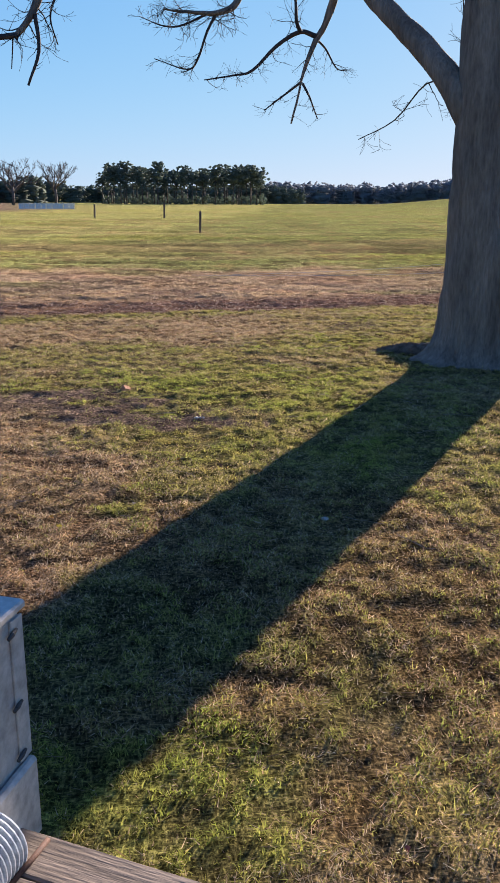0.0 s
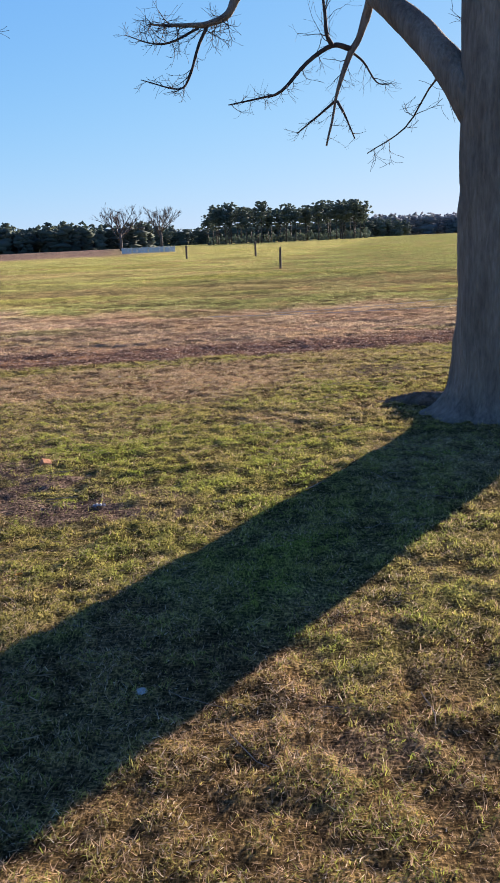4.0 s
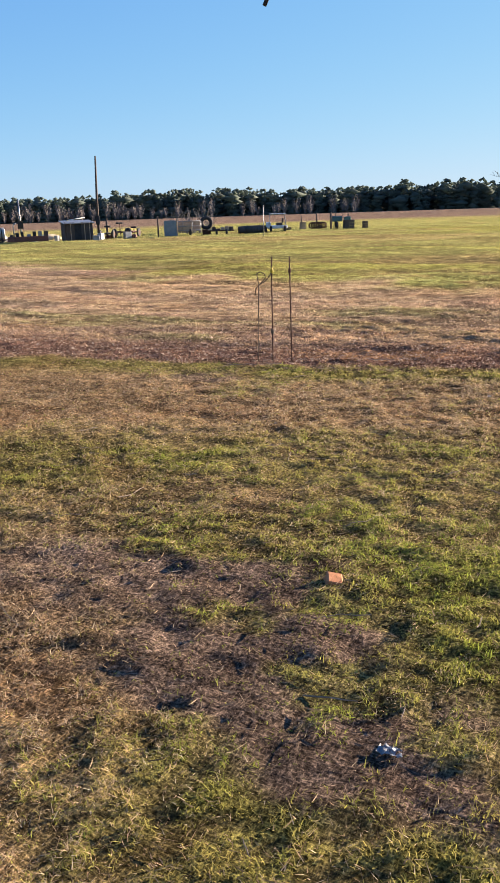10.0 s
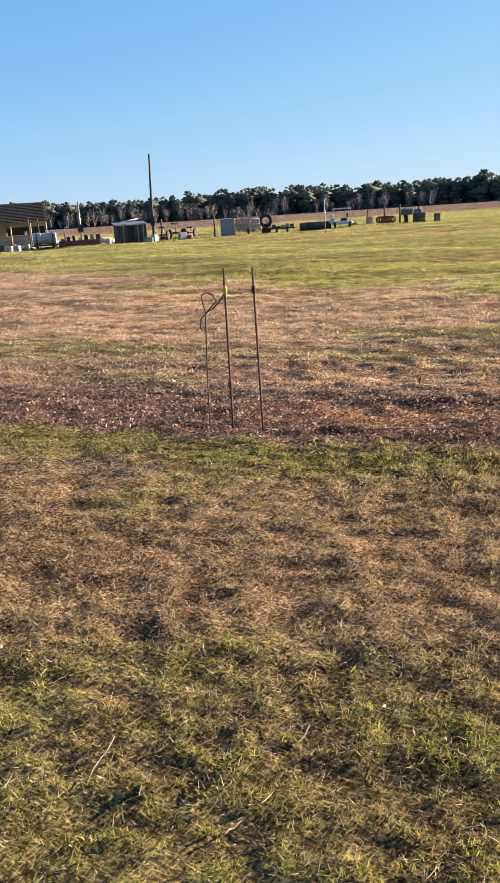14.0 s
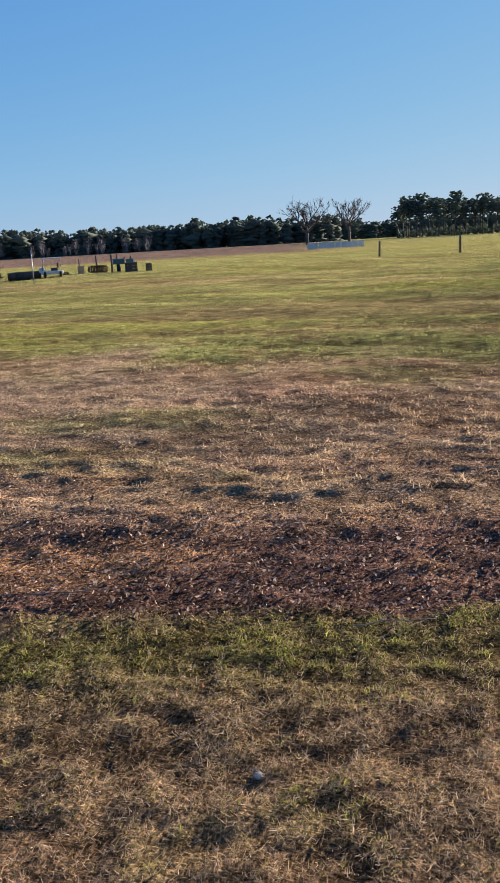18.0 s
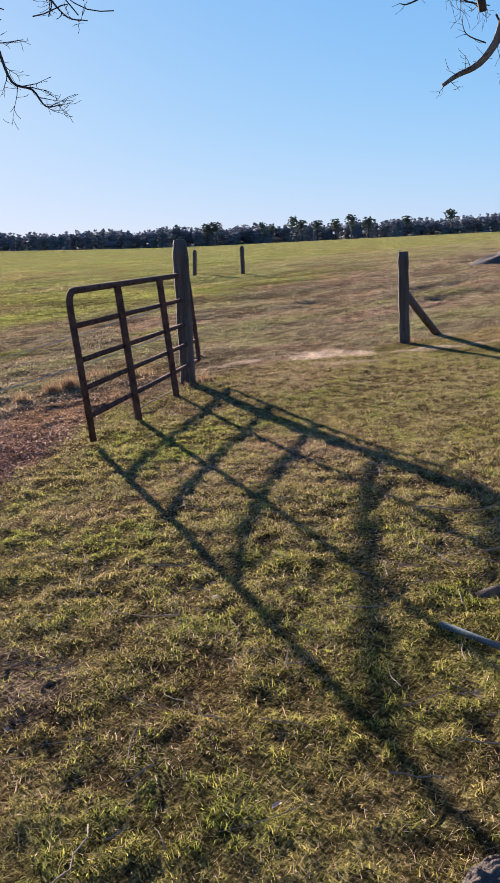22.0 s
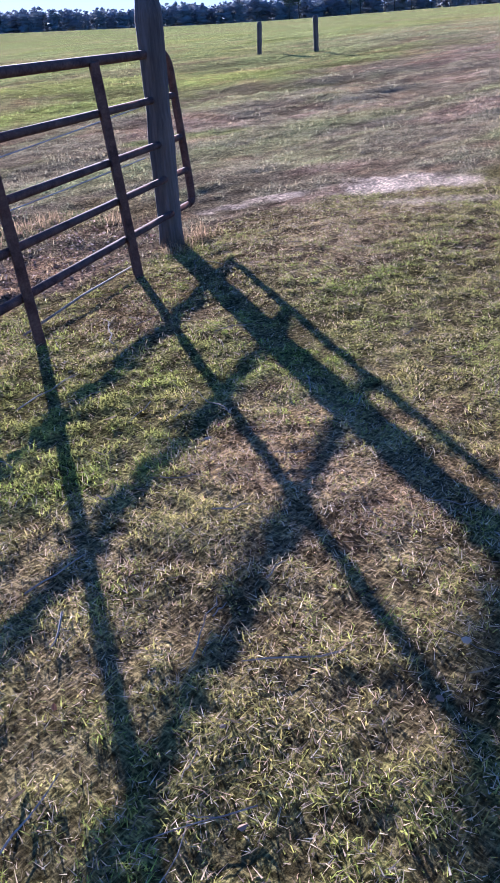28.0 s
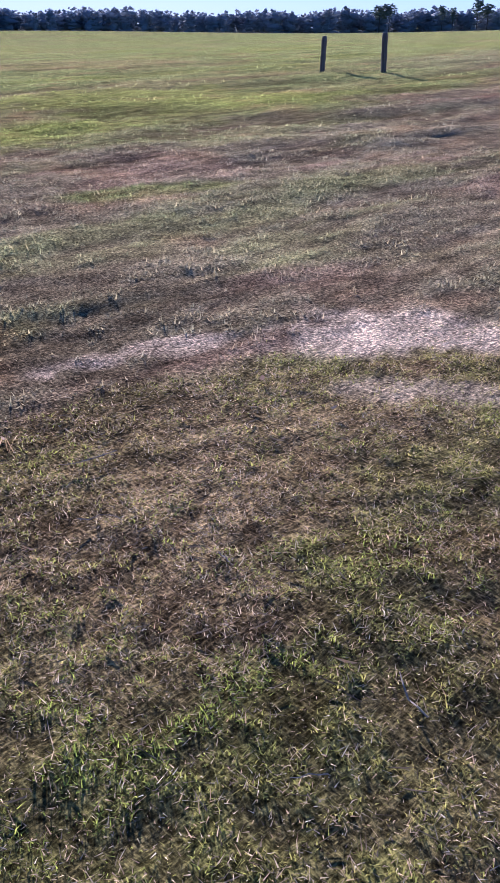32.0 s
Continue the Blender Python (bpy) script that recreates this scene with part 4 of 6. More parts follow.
    limb([(-1.75, 6.8, 3.95), (-2.0, 6.5, 4.15), (-2.35, 6.07, 3.97), (-2.38, 6.06, 3.58), (-2.34, 6.08, 3.23)], 0.026, 0.016, 18, 0.3, 2, 1)
    limb([(-1.4, 7.0, 4.3), (-1.56, 7.31, 4.06), (-1.77, 7.21, 3.72), (-1.84, 7.18, 3.50), (-1.78, 7.21, 3.25)], 0.022, 0.006, 19, 0.5, 7, 2)
    limb([(-0.9, 6.95, 4.75), (-2.2, 6.6, 4.6), (-3.23, 6.45, 4.2), (-3.33, 6.4, 3.87), (-3.53, 6.31, 3.63), (-3.68, 6.24, 3.53), (-3.94, 6.13, 3.56)], 0.03, 0.007, 20, 0.5, 8, 2, 0.0, start=0.45)
    limb([(-3.0, 6.5, 4.35), (-3.9, 6.47, 4.29), (-3.95, 6.45, 4.05), (-4.14, 6.37, 3.95), (-4.45, 6.23, 4.0)], 0.018, 0.006, 21, 0.5, 8, 2, 0.0)
    limb([(-1.86, 6.75, 3.72), (-2.28, 6.65, 3.70), (-2.53, 6.54, 3.77)], 0.012, 0.005, 22, 0.4, 5, 2)
    limb([(-2.14, 6.6, 3.23), (-2.17, 6.59, 2.93)], 0.008, 0.005, 23, 0, 0)
    # the limb towards the gate
    limb([(3.25, 6.3, 4.4), (4.0, 8.2, 5.3), (4.6, 10.4, 4.9), (4.89, 11.77, 3.83), (4.84, 11.83, 3.64), (4.76, 11.93, 3.52), (4.60, 12.12, 3.40), (4.48, 12.26, 3.25), (4.34, 12.43, 3.24), (4.20, 12.6, 3.21)], 0.055, 0.007, 24, 0.5, 6, 2, 0.2, start=0.7)
    limb([(4.76, 11.93, 3.52), (4.62, 11.79, 3.31), (4.65, 11.75, 3.11), (4.70, 11.69, 2.89), (4.79, 11.58, 2.83), (4.84, 11.51, 2.71), (4.92, 11.42, 2.72)], 0.016, 0.004, 25, 0.4, 7, 2, -0.1)
    limb([(4.50, 12.25, 3.27), (4.63, 12.39, 3.03), (4.61, 12.42, 2.87), (4.61, 12.43, 2.74), (4.56, 12.49, 2.70)], 0.010, 0.004, 26, 0.4, 4, 1, 0)
    limb([(4.61, 12.41, 2.88), (4.72, 12.29, 2.88), (4.80, 12.19, 2.95), (4.86, 12.12, 3.11)], 0.006, 0.003, 27, 0.2, 3, 1, 0.2)
    limb([(4.61, 12.11, 3.40), (4.66, 12.05, 3.29), (4.77, 11.92, 3.21), (4.90, 11.75, 3.22)], 0.008, 0.003, 28, 0.2, 4, 2, 0)
    limb([(4.80, 11.6, 3.95), (4.75, 11.47, 3.70), (4.82, 11.38, 3.47), (4.91, 11.27, 3.30), (5.01, 11.16, 3.27)], 0.011, 0.004, 29, 0.3, 5, 2, 0)
    # the limb to the far side of the gate
    limb([(3.35, 6.3, 4.9), (5.2, 7.6, 5.6), (7.4, 8.9, 5.0), (8.50, 9.13, 3.80), (8.43, 9.22, 3.55), (8.38, 9.29, 3.32), (8.29, 9.41, 3.13), (8.19, 9.56, 3.05), (8.08, 9.69, 2.96)], 0.065, 0.017, 30, 0.4, 5, 2, -0.1, start=0.6)
    limb([(8.33, 9.37, 3.31), (8.22, 9.51, 3.39), (8.19, 9.55, 3.52)], 0.007, 0.003, 31, 0.3, 3, 1)
    limb([(8.40, 9.30, 3.55), (8.66, 9.26, 3.33), (8.71, 9.2, 3.1)], 0.010, 0.004, 32, 0.4, 4, 2)
    limb([(8.0, 9.1, 4.3), (8.1, 9.75, 3.95), (8.3, 9.6, 3.72), (8.5, 9.4, 3.66)], 0.016, 0.005, 33, 0.5, 6, 2)
    limb([(3.40, 6.40, 5.20), (5.00, 7.60, 5.60), (7.70, 9.02, 4.27), (7.77, 9.15, 3.90), (7.80, 9.24, 3.68), (7.86, 9.23, 3.47)], 0.06, 0.034, 34, 0.3, 2, 1, start=0.8)
    limb([(7.81, 9.24, 3.66), (7.77, 9.35, 3.61), (7.67, 9.52, 3.71), (7.61, 9.68, 3.62), (7.55, 9.79, 3.65), (7.49, 9.86, 3.71), (7.41, 10.01, 3.70), (7.34, 10.11, 3.76)], 0.020, 0.005, 35, 0.35, 5, 2, 0.1, start=0.2)
    limb([(7.61, 9.68, 3.62), (7.56, 9.80, 3.58), (7.53, 9.86, 3.59)], 0.009, 0.004, 36, 0.2, 2, 1)
    # roots
    for pts, r0, r1 in (([(2.45, 6.62, 0.10), (2.18, 6.82, 0.05), (1.97, 6.98, 0.03), (1.84, 7.07, 0.0), (1.74, 7.14, -0.03), (1.62, 7.16, -0.07)], 0.105, 0.035),
                        ([(2.6, 6.8, 0.0), (2.76, 7.2, -0.02), (2.88, 7.40, -0.01), (3.06, 7.45, -0.05)], 0.05, 0.025),
                        ([(3.1, 6.75, 0.16), (3.45, 7.15, 0.14), (3.72, 7.42, 0.09), (3.62, 7.70, 0.0)], 0.12, 0.04),
                        ([(3.2, 6.6, 0.14), (3.6, 6.95, 0.13), (3.98, 7.35, 0.13), (4.3, 7.75, 0.02)], 0.11, 0.04),
                        ([(3.3, 6.2, 0.14), (3.8, 6.0, 0.08), (4.3, 5.7, -0.04)], 0.16, 0.05)):
        first = pts[0][0] == 2.45
        q = [p - TREE for p in bend_through(pts, 16 if first else 4)]
        stem("root", q, taper(len(q), r0, r1), 60 if first else 14, 0.045, M_ROOT if pts[0][0] == 2.6 else M_OLDROOT, crag=0.022 if first else 0.0)


big_tree()

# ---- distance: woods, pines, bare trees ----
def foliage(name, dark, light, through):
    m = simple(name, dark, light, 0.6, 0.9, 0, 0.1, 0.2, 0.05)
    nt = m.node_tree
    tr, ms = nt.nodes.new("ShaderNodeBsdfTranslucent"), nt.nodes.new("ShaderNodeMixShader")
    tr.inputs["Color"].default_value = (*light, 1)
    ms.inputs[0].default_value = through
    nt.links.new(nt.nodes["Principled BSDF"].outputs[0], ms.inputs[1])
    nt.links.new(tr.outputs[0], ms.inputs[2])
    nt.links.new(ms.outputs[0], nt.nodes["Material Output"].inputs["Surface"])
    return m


# both tones paled, the translucent share raised: distance haze put into the colour
M_FOLIAGE = foliage("hazed_pine_foliage", (0.14, 0.17, 0.145), (0.24, 0.28, 0.235), 0.66)
M_HAZEDWOOD = foliage("hazed_woods", (0.27, 0.28, 0.30), (0.44, 0.46, 0.49), 0.72)
M_FARBARK = simple("far_bark", (0.06, 0.05, 0.045), (0.15, 0.125, 0.11), 1.0, 0.95)
M_BAREWOOD = simple("grey_bare_wood", (0.13, 0.115, 0.105), (0.22, 0.195, 0.18), 1.0, 0.95)
OCT_V = np.array([[1, 0, 0], [-1, 0, 0], [0, 1, 0], [0, -1, 0], [0, 0, 1], [0, 0, -1]], np.float32)
OCT_F = np.array([[0, 2, 4], [2, 1, 4], [1, 3, 4], [3, 0, 4], [2, 0, 5], [1, 2, 5], [3, 1, 5], [0, 3, 5]], np.int32)


def clumps(centres, sizes, seed):
    """Many small uneven leafy clumps: verts, faces."""
    r = np.random.default_rng(seed)
    n = len(centres)
    V = OCT_V[None] * r.uniform(0.45, 1.2, (n, 6, 1)) * np.asarray(sizes)[:, None, :] + r.normal(0, 0.12, (n, 6, 3)) * np.asarray(sizes)[:, None, :]
    a = r.uniform(0, 6.28, n)
    c, s = np.cos(a)[:, None], np.sin(a)[:, None]
    V = np.stack([V[..., 0] * c - V[..., 1] * s, V[..., 0] * s + V[..., 1] * c, V[..., 2]], -1) + np.asarray(centres)[:, None, :]
    F = OCT_F[None] + (np.arange(n) * 6)[:, None, None]
    return V.reshape(-1, 3), F.reshape(-1, 3)


def far_z(x, y):
    return float(ground_z(np.array([x]), np.array([y]))[0])


def woods(name, az0, az1, dist, height, count, seed, label, mat=None, depth=25.0):
    """A stretch of far woods seen as one mass of crowns."""
    r = np.random.default_rng(seed)
    C, S, trunks = [], [], []
    for i in range(count):
        az = radians(az0 + (az1 - az0) * (i + r.uniform(-0.4, 0.4)) / count)
        d = dist + r.uniform(0, depth)
        x, y = math.sin(az) * d, math.cos(az) * d
        z0 = far_z(x, y)
        h = height * (0.78 + 0.30 * float(value_noise(np.array([az * 40]), np.array([seed * 3.0]), 1.0, 71, 3)[0])) * r.uniform(0.9, 1.1)
        w = h * r.uniform(0.16, 0.26)
        for k in range(6):
            C.append((x + r.normal(0, w * 0.25), y + r.normal(0, w * 0.25), z0 + h * (0.05 + 0.14 * k)))
            S.append((w * 1.7, w * 1.7, h * 0.17))
        for k in range(42):
            t = r.uniform(0.12, 1.0)
            rad = w * 1.25 * math.sqrt(max(0.02, 1 - ((t - 0.55) / 0.47) ** 2)) * r.uniform(0.4, 1.0)
            a = r.uniform(0, 6.28)
            C.append((x + math.cos(a) * rad, y + math.sin(a) * rad, z0 + h * t))
            q = h * r.uniform(0.04, 0.085)
            S.append((q * 1.5, q * 1.5, q))
    V, F = clumps(np.array(C), np.array(S), seed)
    ob = new(name, mesh_arrays(name, V, F, mat or M_FOLIAGE, smooth=True))
    return tagged(ob, label, "woods", kind="stuff")


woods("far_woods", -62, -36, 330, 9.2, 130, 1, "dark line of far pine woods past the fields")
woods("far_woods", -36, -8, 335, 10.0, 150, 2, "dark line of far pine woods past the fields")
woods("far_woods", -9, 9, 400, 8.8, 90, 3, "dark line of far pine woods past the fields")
woods("far_woods", 5, 30, 470, 10.6, 130, 4, "hazy line of far woods past the fields", M_HAZEDWOOD)
woods("far_woods", 29, 56, 470, 10.2, 130, 5, "hazy line of far woods past the fields", M_HAZEDWOOD)
woods("far_woods", 55, 100, 470, 9.4, 200, 6, "hazy line of far woods past the fields", M_HAZEDWOOD)
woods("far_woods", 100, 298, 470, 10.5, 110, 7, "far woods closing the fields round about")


def bare_brush(name, az0, az1, dist, height, count, seed):
    """Grey leafless trees at the foot of the woods."""
    r = random.Random(seed)
    P = []
    for i in range(count):
        az = radians(r.uniform(az0, az1))
        d = dist + r.uniform(-6, 6)
        x, y = math.sin(az) * d, math.cos(az) * d
        z = far_z(x, y)
        h = height * r.uniform(0.5, 1.1)
        for k in range(34):
            a, t = r.uniform(0, 6.28), r.uniform(0.0, 0.6)
            P.append(tube_arrays([(x, y, z + h * t * 0.6), (x + math.cos(a) * h * 0.16, y + math.sin(a) * h * 0.16, z + h * (t + 0.25)),
                                  (x + math.cos(a) * h * 0.26, y + math.sin(a) * h * 0.26, z + h * min(1, t + 0.55))], [0.05, 0.035, 0.015], 3, False))
    v, t = joined(P)
    return tagged(new(name, mesh_arrays(name, v, t, M_BAREWOOD)), "grey leafless brush along the edge of the far woods", "brush", kind="stuff")


bare_brush("wood_edge_brush", -48, -20, 318, 6.0, 70, 3)


def pine(h, seed):
    """A tall pine: bare trunk, limbs and a clumped crown."""
    r = random.Random(seed)
    rr = np.random.default_rng(seed)
    ob = thing("pine_tree", pose(0, 0, 0), "tall dark pine with a bare trunk and tufted crown", "tree", "pine clump in the field")
    lean = r.uniform(-0.4, 0.4)
    tube_part("trunk", [(0, 0, -0.3), (lean * 0.3, 0, h * 0.4), (lean, 0, h * 0.95)], [0.22, 0.17, 0.05], M_FARBARK, ob, 7)
    C, S = [], []
    for k in range(6):
        C.append((lean * 0.7 + r.uniform(-0.6, 0.6), r.uniform(-0.6, 0.6), h * (0.64 + 0.045 * k)))
        S.append((h * 0.15, h * 0.15, h * 0.07))
    for k in range(95):
        t = r.uniform(0.45, 1.0)
        w = h * 0.25 * math.sqrt(max(0.03, 1 - ((t - 0.74) / 0.29) ** 2)) * (0.35 + 0.65 * r.random())
        a = r.uniform(0, 6.28)
        if 0.45 < t < 0.62 and r.random() < 0.5:
            continue
        C.append((lean * t + math.cos(a) * w, math.sin(a) * w, h * t))
        q = h * r.uniform(0.025, 0.055)
        S.append((q * 1.4, q * 1.4, q * 0.75))
    V, F = clumps(np.array(C), np.array(S), seed)
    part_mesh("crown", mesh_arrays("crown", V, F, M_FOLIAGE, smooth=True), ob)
    return ob


pines = [pine(13.2, 100 + k) for k in range(5)]
rp = random.Random(5)
for k in range(42):
    f = k / 41
    x = -23.5 + 56.5 * f + rp.uniform(-0.8, 0.8)
    y = 300 + rp.uniform(-8, 16)
    s = rp.uniform(0.82, 1.04) * (0.80 if k == 0 else 1.0) * (1.08 if k == 39 else 1.0)
    m = pose(x, y, far_z(x, y), 0, 0, rp.uniform(0, 360)) @ Matrix.Diagonal((s, s, s, 1))
    if k < 5:
        pines[k].matrix_world = m
    else:
        c = copy_thing(pines[k % 5], Matrix.Identity(4))
        c.matrix_basis = m


# single pines standing above the far woods
for az, sc, wide in ((52.3, 1.0, 1.7), (52.9, 1.05, 1.5), (56.0, 0.95, 1.0), (56.6, 0.85, 1.1), (58.0, 1.15, 1.0), (58.6, 0.95, 1.5), (59.6, 0.9, 1.6), (60.8, 0.92, 1.6), (61.9, 1.1, 1.2), (63.0, 0.95, 1.6), (68.3, 1.1, 1.2), (65.5, 0.9, 1.4)):
    x, y = 3 + math.sin(radians(az)) * 452, 8 + math.cos(radians(az)) * 452
    c = copy_thing(pines[rp.randrange(5)], Matrix.Identity(4))
    c.matrix_basis = pose(x, y, far_z(x, y), 0, 0, rp.uniform(0, 360)) @ Matrix.Diagonal((wide * sc * 0.8, wide * sc * 0.8, sc * 0.86, 1))


def understory():
    r = np.random.default_rng(9)
    C = np.stack([r.uniform(-24, 35, 420), 306 + r.uniform(0, 14, 420), np.zeros(420)], -1)
    C[:, 2] = -0.7 + r.uniform(0, 3.6, 420) * r.uniform(0.3, 1, 420)
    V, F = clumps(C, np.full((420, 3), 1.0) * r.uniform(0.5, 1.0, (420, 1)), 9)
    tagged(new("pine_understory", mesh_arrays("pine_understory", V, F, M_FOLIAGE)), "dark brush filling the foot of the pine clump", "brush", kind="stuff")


understory()


def bare_tree(x, y, h, spread_w, seed):
    """A wide leafless tree far off in the field."""
    r = random.Random(seed)
    ob = thing("bare_tree", pose(x, y, far_z(x, y)), "wide leafless grey tree alone in the far field", "tree", "bare field trees")
    tube_part("trunk", [(0, 0, -0.3), (0.1, 0, h * 0.18), (0, 0, h * 0.36)], [0.42, 0.34, 0.30], M_FARBARK, ob, 9)
    P = []

    def grow(p, d, L, rad, depth):
        pts = [p]
        for j in range(3):
            d = (d + Vector((r.uniform(-1, 1), r.uniform(-1, 1), r.uniform(-0.5, 0.9))) * 0.22).normalized()
            pts.append(pts[-1] + d * (L / 3))
        P.append(tube_arrays(pts, [rad, rad * 0.85, rad * 0.7, rad * 0.55], 4 if depth < 3 else 5, False))
        if depth > 0:
            for k in range(3 if depth > 1 else 4):
                q = pts[r.choice((1, 2, 3))]
                e = (d + Vector((r.uniform(-1, 1), r.uniform(-1, 1), r.uniform(-0.35, 0.8))) * 0.85).normalized()
                grow(q, e, L * r.uniform(0.55, 0.8), max(0.03, rad * 0.55), depth - 1)
    for k in range(6):
        a = k * 1.05 + r.uniform(-0.3, 0.3)
        grow(Vector((0, 0, h * r.uniform(0.2, 0.36))), Vector((math.cos(a) * spread_w, math.sin(a) * spread_w, r.uniform(0.5, 1.0))).normalized(), h * 0.30, 0.20, 4)
    v, t = joined(P)
    part_mesh("crown", mesh_arrays("crown", v, t, M_FARBARK), ob)


bare_tree(-37.4, 211.0, 12.0, 1.0, 4)
bare_tree(-27.6, 213.0, 11.0, 0.55, 8)

# ---- the farmyard across the pasture ----
M_DARKWOOD = simple("dark_boards", (0.045, 0.035, 0.030), (0.11, 0.085, 0.07), 3.0, 0.9, stretch=(1, 1, 0.2))
M_PALEWOOD = simple("pale_boards", (0.26, 0.19, 0.13), (0.42, 0.32, 0.22), 3.0, 0.9)
M_WHITE = simple("dull_white_plastic", (0.52, 0.52, 0.50), (0.72, 0.72, 0.70), 4.0, 0.5)
M_RED = simple("faded_red_paint", (0.10, 0.035, 0.028), (0.20, 0.075, 0.06), 4.0, 0.6)
M_STEEL = simple("grey_steel", (0.16, 0.17, 0.18), (0.32, 0.33, 0.34), 5.0, 0.45, 0.5)
M_BLUEPANEL = simple("blue_grey_panel", (0.10, 0.14, 0.17), (0.18, 0.23, 0.27), 4.0, 0.6)
M_TYRE = simple("tyre_rubber", (0.018, 0.018, 0.018), (0.04, 0.04, 0.04), 8.0, 0.85)
M_HAY = simple("hay", (0.38, 0.30, 0.18), (0.56, 0.46, 0.31), 6.0, 0.95, relief=0.8, dist=0.03)
M_GREYBOARD = simple("weathered_grey_boards", (0.20, 0.18, 0.165), (0.42, 0.39, 0.36), 2.5, 0.9, stretch=(0.2, 1, 3.0))
M_OFFWHITE = simple("stained_plastic", (0.26, 0.25, 0.23), (0.46, 0.45, 0.42), 5.0, 0.6)
M_TEAL = simple("green_tractor_paint", (0.03, 0.09, 0.09), (0.06, 0.16, 0.15), 4.0, 0.4)


def yonder(az, d):
    """A spot across the pasture, by its bearing and distance from the near stakes."""
    x, y = -0.65 + d * math.sin(radians(az)), 6.35 + d * math.cos(radians(az))
    return x, y, far_z(x, y)


def yard_thing(name, az, d, label, category, group="", turn=0.0):
    x, y, z = yonder(az, d)
    return thing(name, pose(x, y, z, 0, 0, -az + turn), label, category, group)


def boxes(name, ob, mat, dims, bevel=0.01, label=""):
    for x0, y0, z0, x1, y1, z1 in dims:
        bm = bmesh.new()
        box(bm, x0, y0, z0, x1, y1, z1, bevel)
        part(name, bm, mat, ob, label)


def wheel(ob, x, y, r, w, name="wheel"):
    v, t = tube_arrays([(x - w / 2, y, r), (x - w / 2 + 0.02, y, r), (x + w / 2 - 0.02, y, r), (x + w / 2, y, r)], [r * 0.9, r, r, r * 0.9], 18)
    wh = part_mesh(name, mesh_arrays(name, [tuple(p) for p in v], t, M_TYRE), ob)
    v, t = tube_arrays([(x - w / 2 - 0.015, y, r), (x + w / 2 + 0.015, y, r)], [r * 0.5, r * 0.5], 14)
    part_mesh("rim", mesh_arrays("rim", [tuple(p) for p in v], t, M_RUST), wh)


def ring(name, ob, centre, R, r, mat, axis="Y", n=26, k=8):
    pts = []
    for i in range(n + 1):
        a = 2 * math.pi * i / n
        p = (math.cos(a) * R, 0, math.sin(a) * R) if axis == "Y" else (math.cos(a) * R, math.sin(a) * R, 0)
        pts.append(Vector(centre) + Vector(p))
    tube_part(name, pts, [r] * len(pts), mat, ob, k)


def open_barn():
    ob = yard_thing("open_barn", -49.4, 64, "low open barn, slatted pale wood roof and grey wall", "barn")
    for k in range(13):
        z, y = 1.75 + k * 0.105, -0.6 + k * 0.16
        bm = bmesh.new()
        box(bm, -4.2, y, z, 3.6, y + 0.10, z + 0.035, 0.004)
        part("slat", bm, M_PALEWOOD, ob)
    for x in (-4.0, -2.4, -0.8, 0.9, 2.3, 3.4):
        bm = bmesh.new()
        box(bm, x - 0.05, -0.55, 1.66, x + 0.05, 1.6, 1.76, 0, Matrix.Identity(4))
        bmesh.ops.rotate(bm, verts=bm.verts, cent=(0, -0.55, 1.7), matrix=Matrix.Rotation(radians(33), 3, "X"))
        part("rafter", bm, M_DARKWOOD, ob)
        tube_part("pole", [(x, -0.4, -0.1), (x, -0.4, 1.8)], [0.06, 0.055], M_PALEWOOD, ob, 8)
    bm = bmesh.new()
    box(bm, -4.15, -0.55, 1.69, 3.55, 1.85, 1.715)
    bmesh.ops.rotate(bm, verts=bm.verts, cent=(0, -0.55, 1.7), matrix=Matrix.Rotation(radians(33), 3, "X"))
    part("roof_deck", bm, M_DARKWOOD, ob, "weathered brown roof boards")
    boxes("wall", ob, M_GREYBOARD, [(-4.1, 1.2, 0, 0.6, 1.3, 1.7), (0.6, 1.2, 0, 3.5, 1.3, 0.75), (0.6, 1.2, 1.35, 3.5, 1.3, 1.7)])
    # near-black sheets close the window gaps, painting the shade inside
    boxes("window", ob, M_TYRE, [(0.7, 1.24, 0.78, 1.9, 1.28, 1.33), (2.1, 1.24, 0.78, 3.4, 1.28, 1.33)], 0.004, "dark open window")


def tank_trailer():
    ob = yard_thing("tank_trailer", -46.6, 56, "stubby off-white ribbed plastic tank strapped on a small trailer", "tank")
    v, t = tube_arrays([(-0.74, 0, 0.62), (-0.69, 0, 0.62), (-0.25, 0, 0.62), (-0.22, 0, 0.62), (0.22, 0, 0.62), (0.25, 0, 0.62), (0.69, 0, 0.62), (0.74, 0, 0.62)], [0.27, 0.38, 0.38, 0.35, 0.35, 0.38, 0.38, 0.27], 24)
    part_mesh("tank", mesh_arrays("tank", [tuple(p) for p in v], t, M_OFFWHITE), ob)
    for x in (-0.5, 0.5):
        v, t = tube_arrays([(x - 0.03, 0, 0.62), (x + 0.03, 0, 0.62)], [0.39, 0.39], 24)
        part_mesh("strap", mesh_arrays("strap", [tuple(p) for p in v], t, M_TYRE), ob, "black strap")
    boxes("frame", ob, M_RUST, [(-0.85, -0.4, 0.16, 0.85, 0.4, 0.24)])
    wheel(ob, -0.5, -0.4, 0.17, 0.12)
    wheel(ob, 0.5, -0.4, 0.17, 0.12)


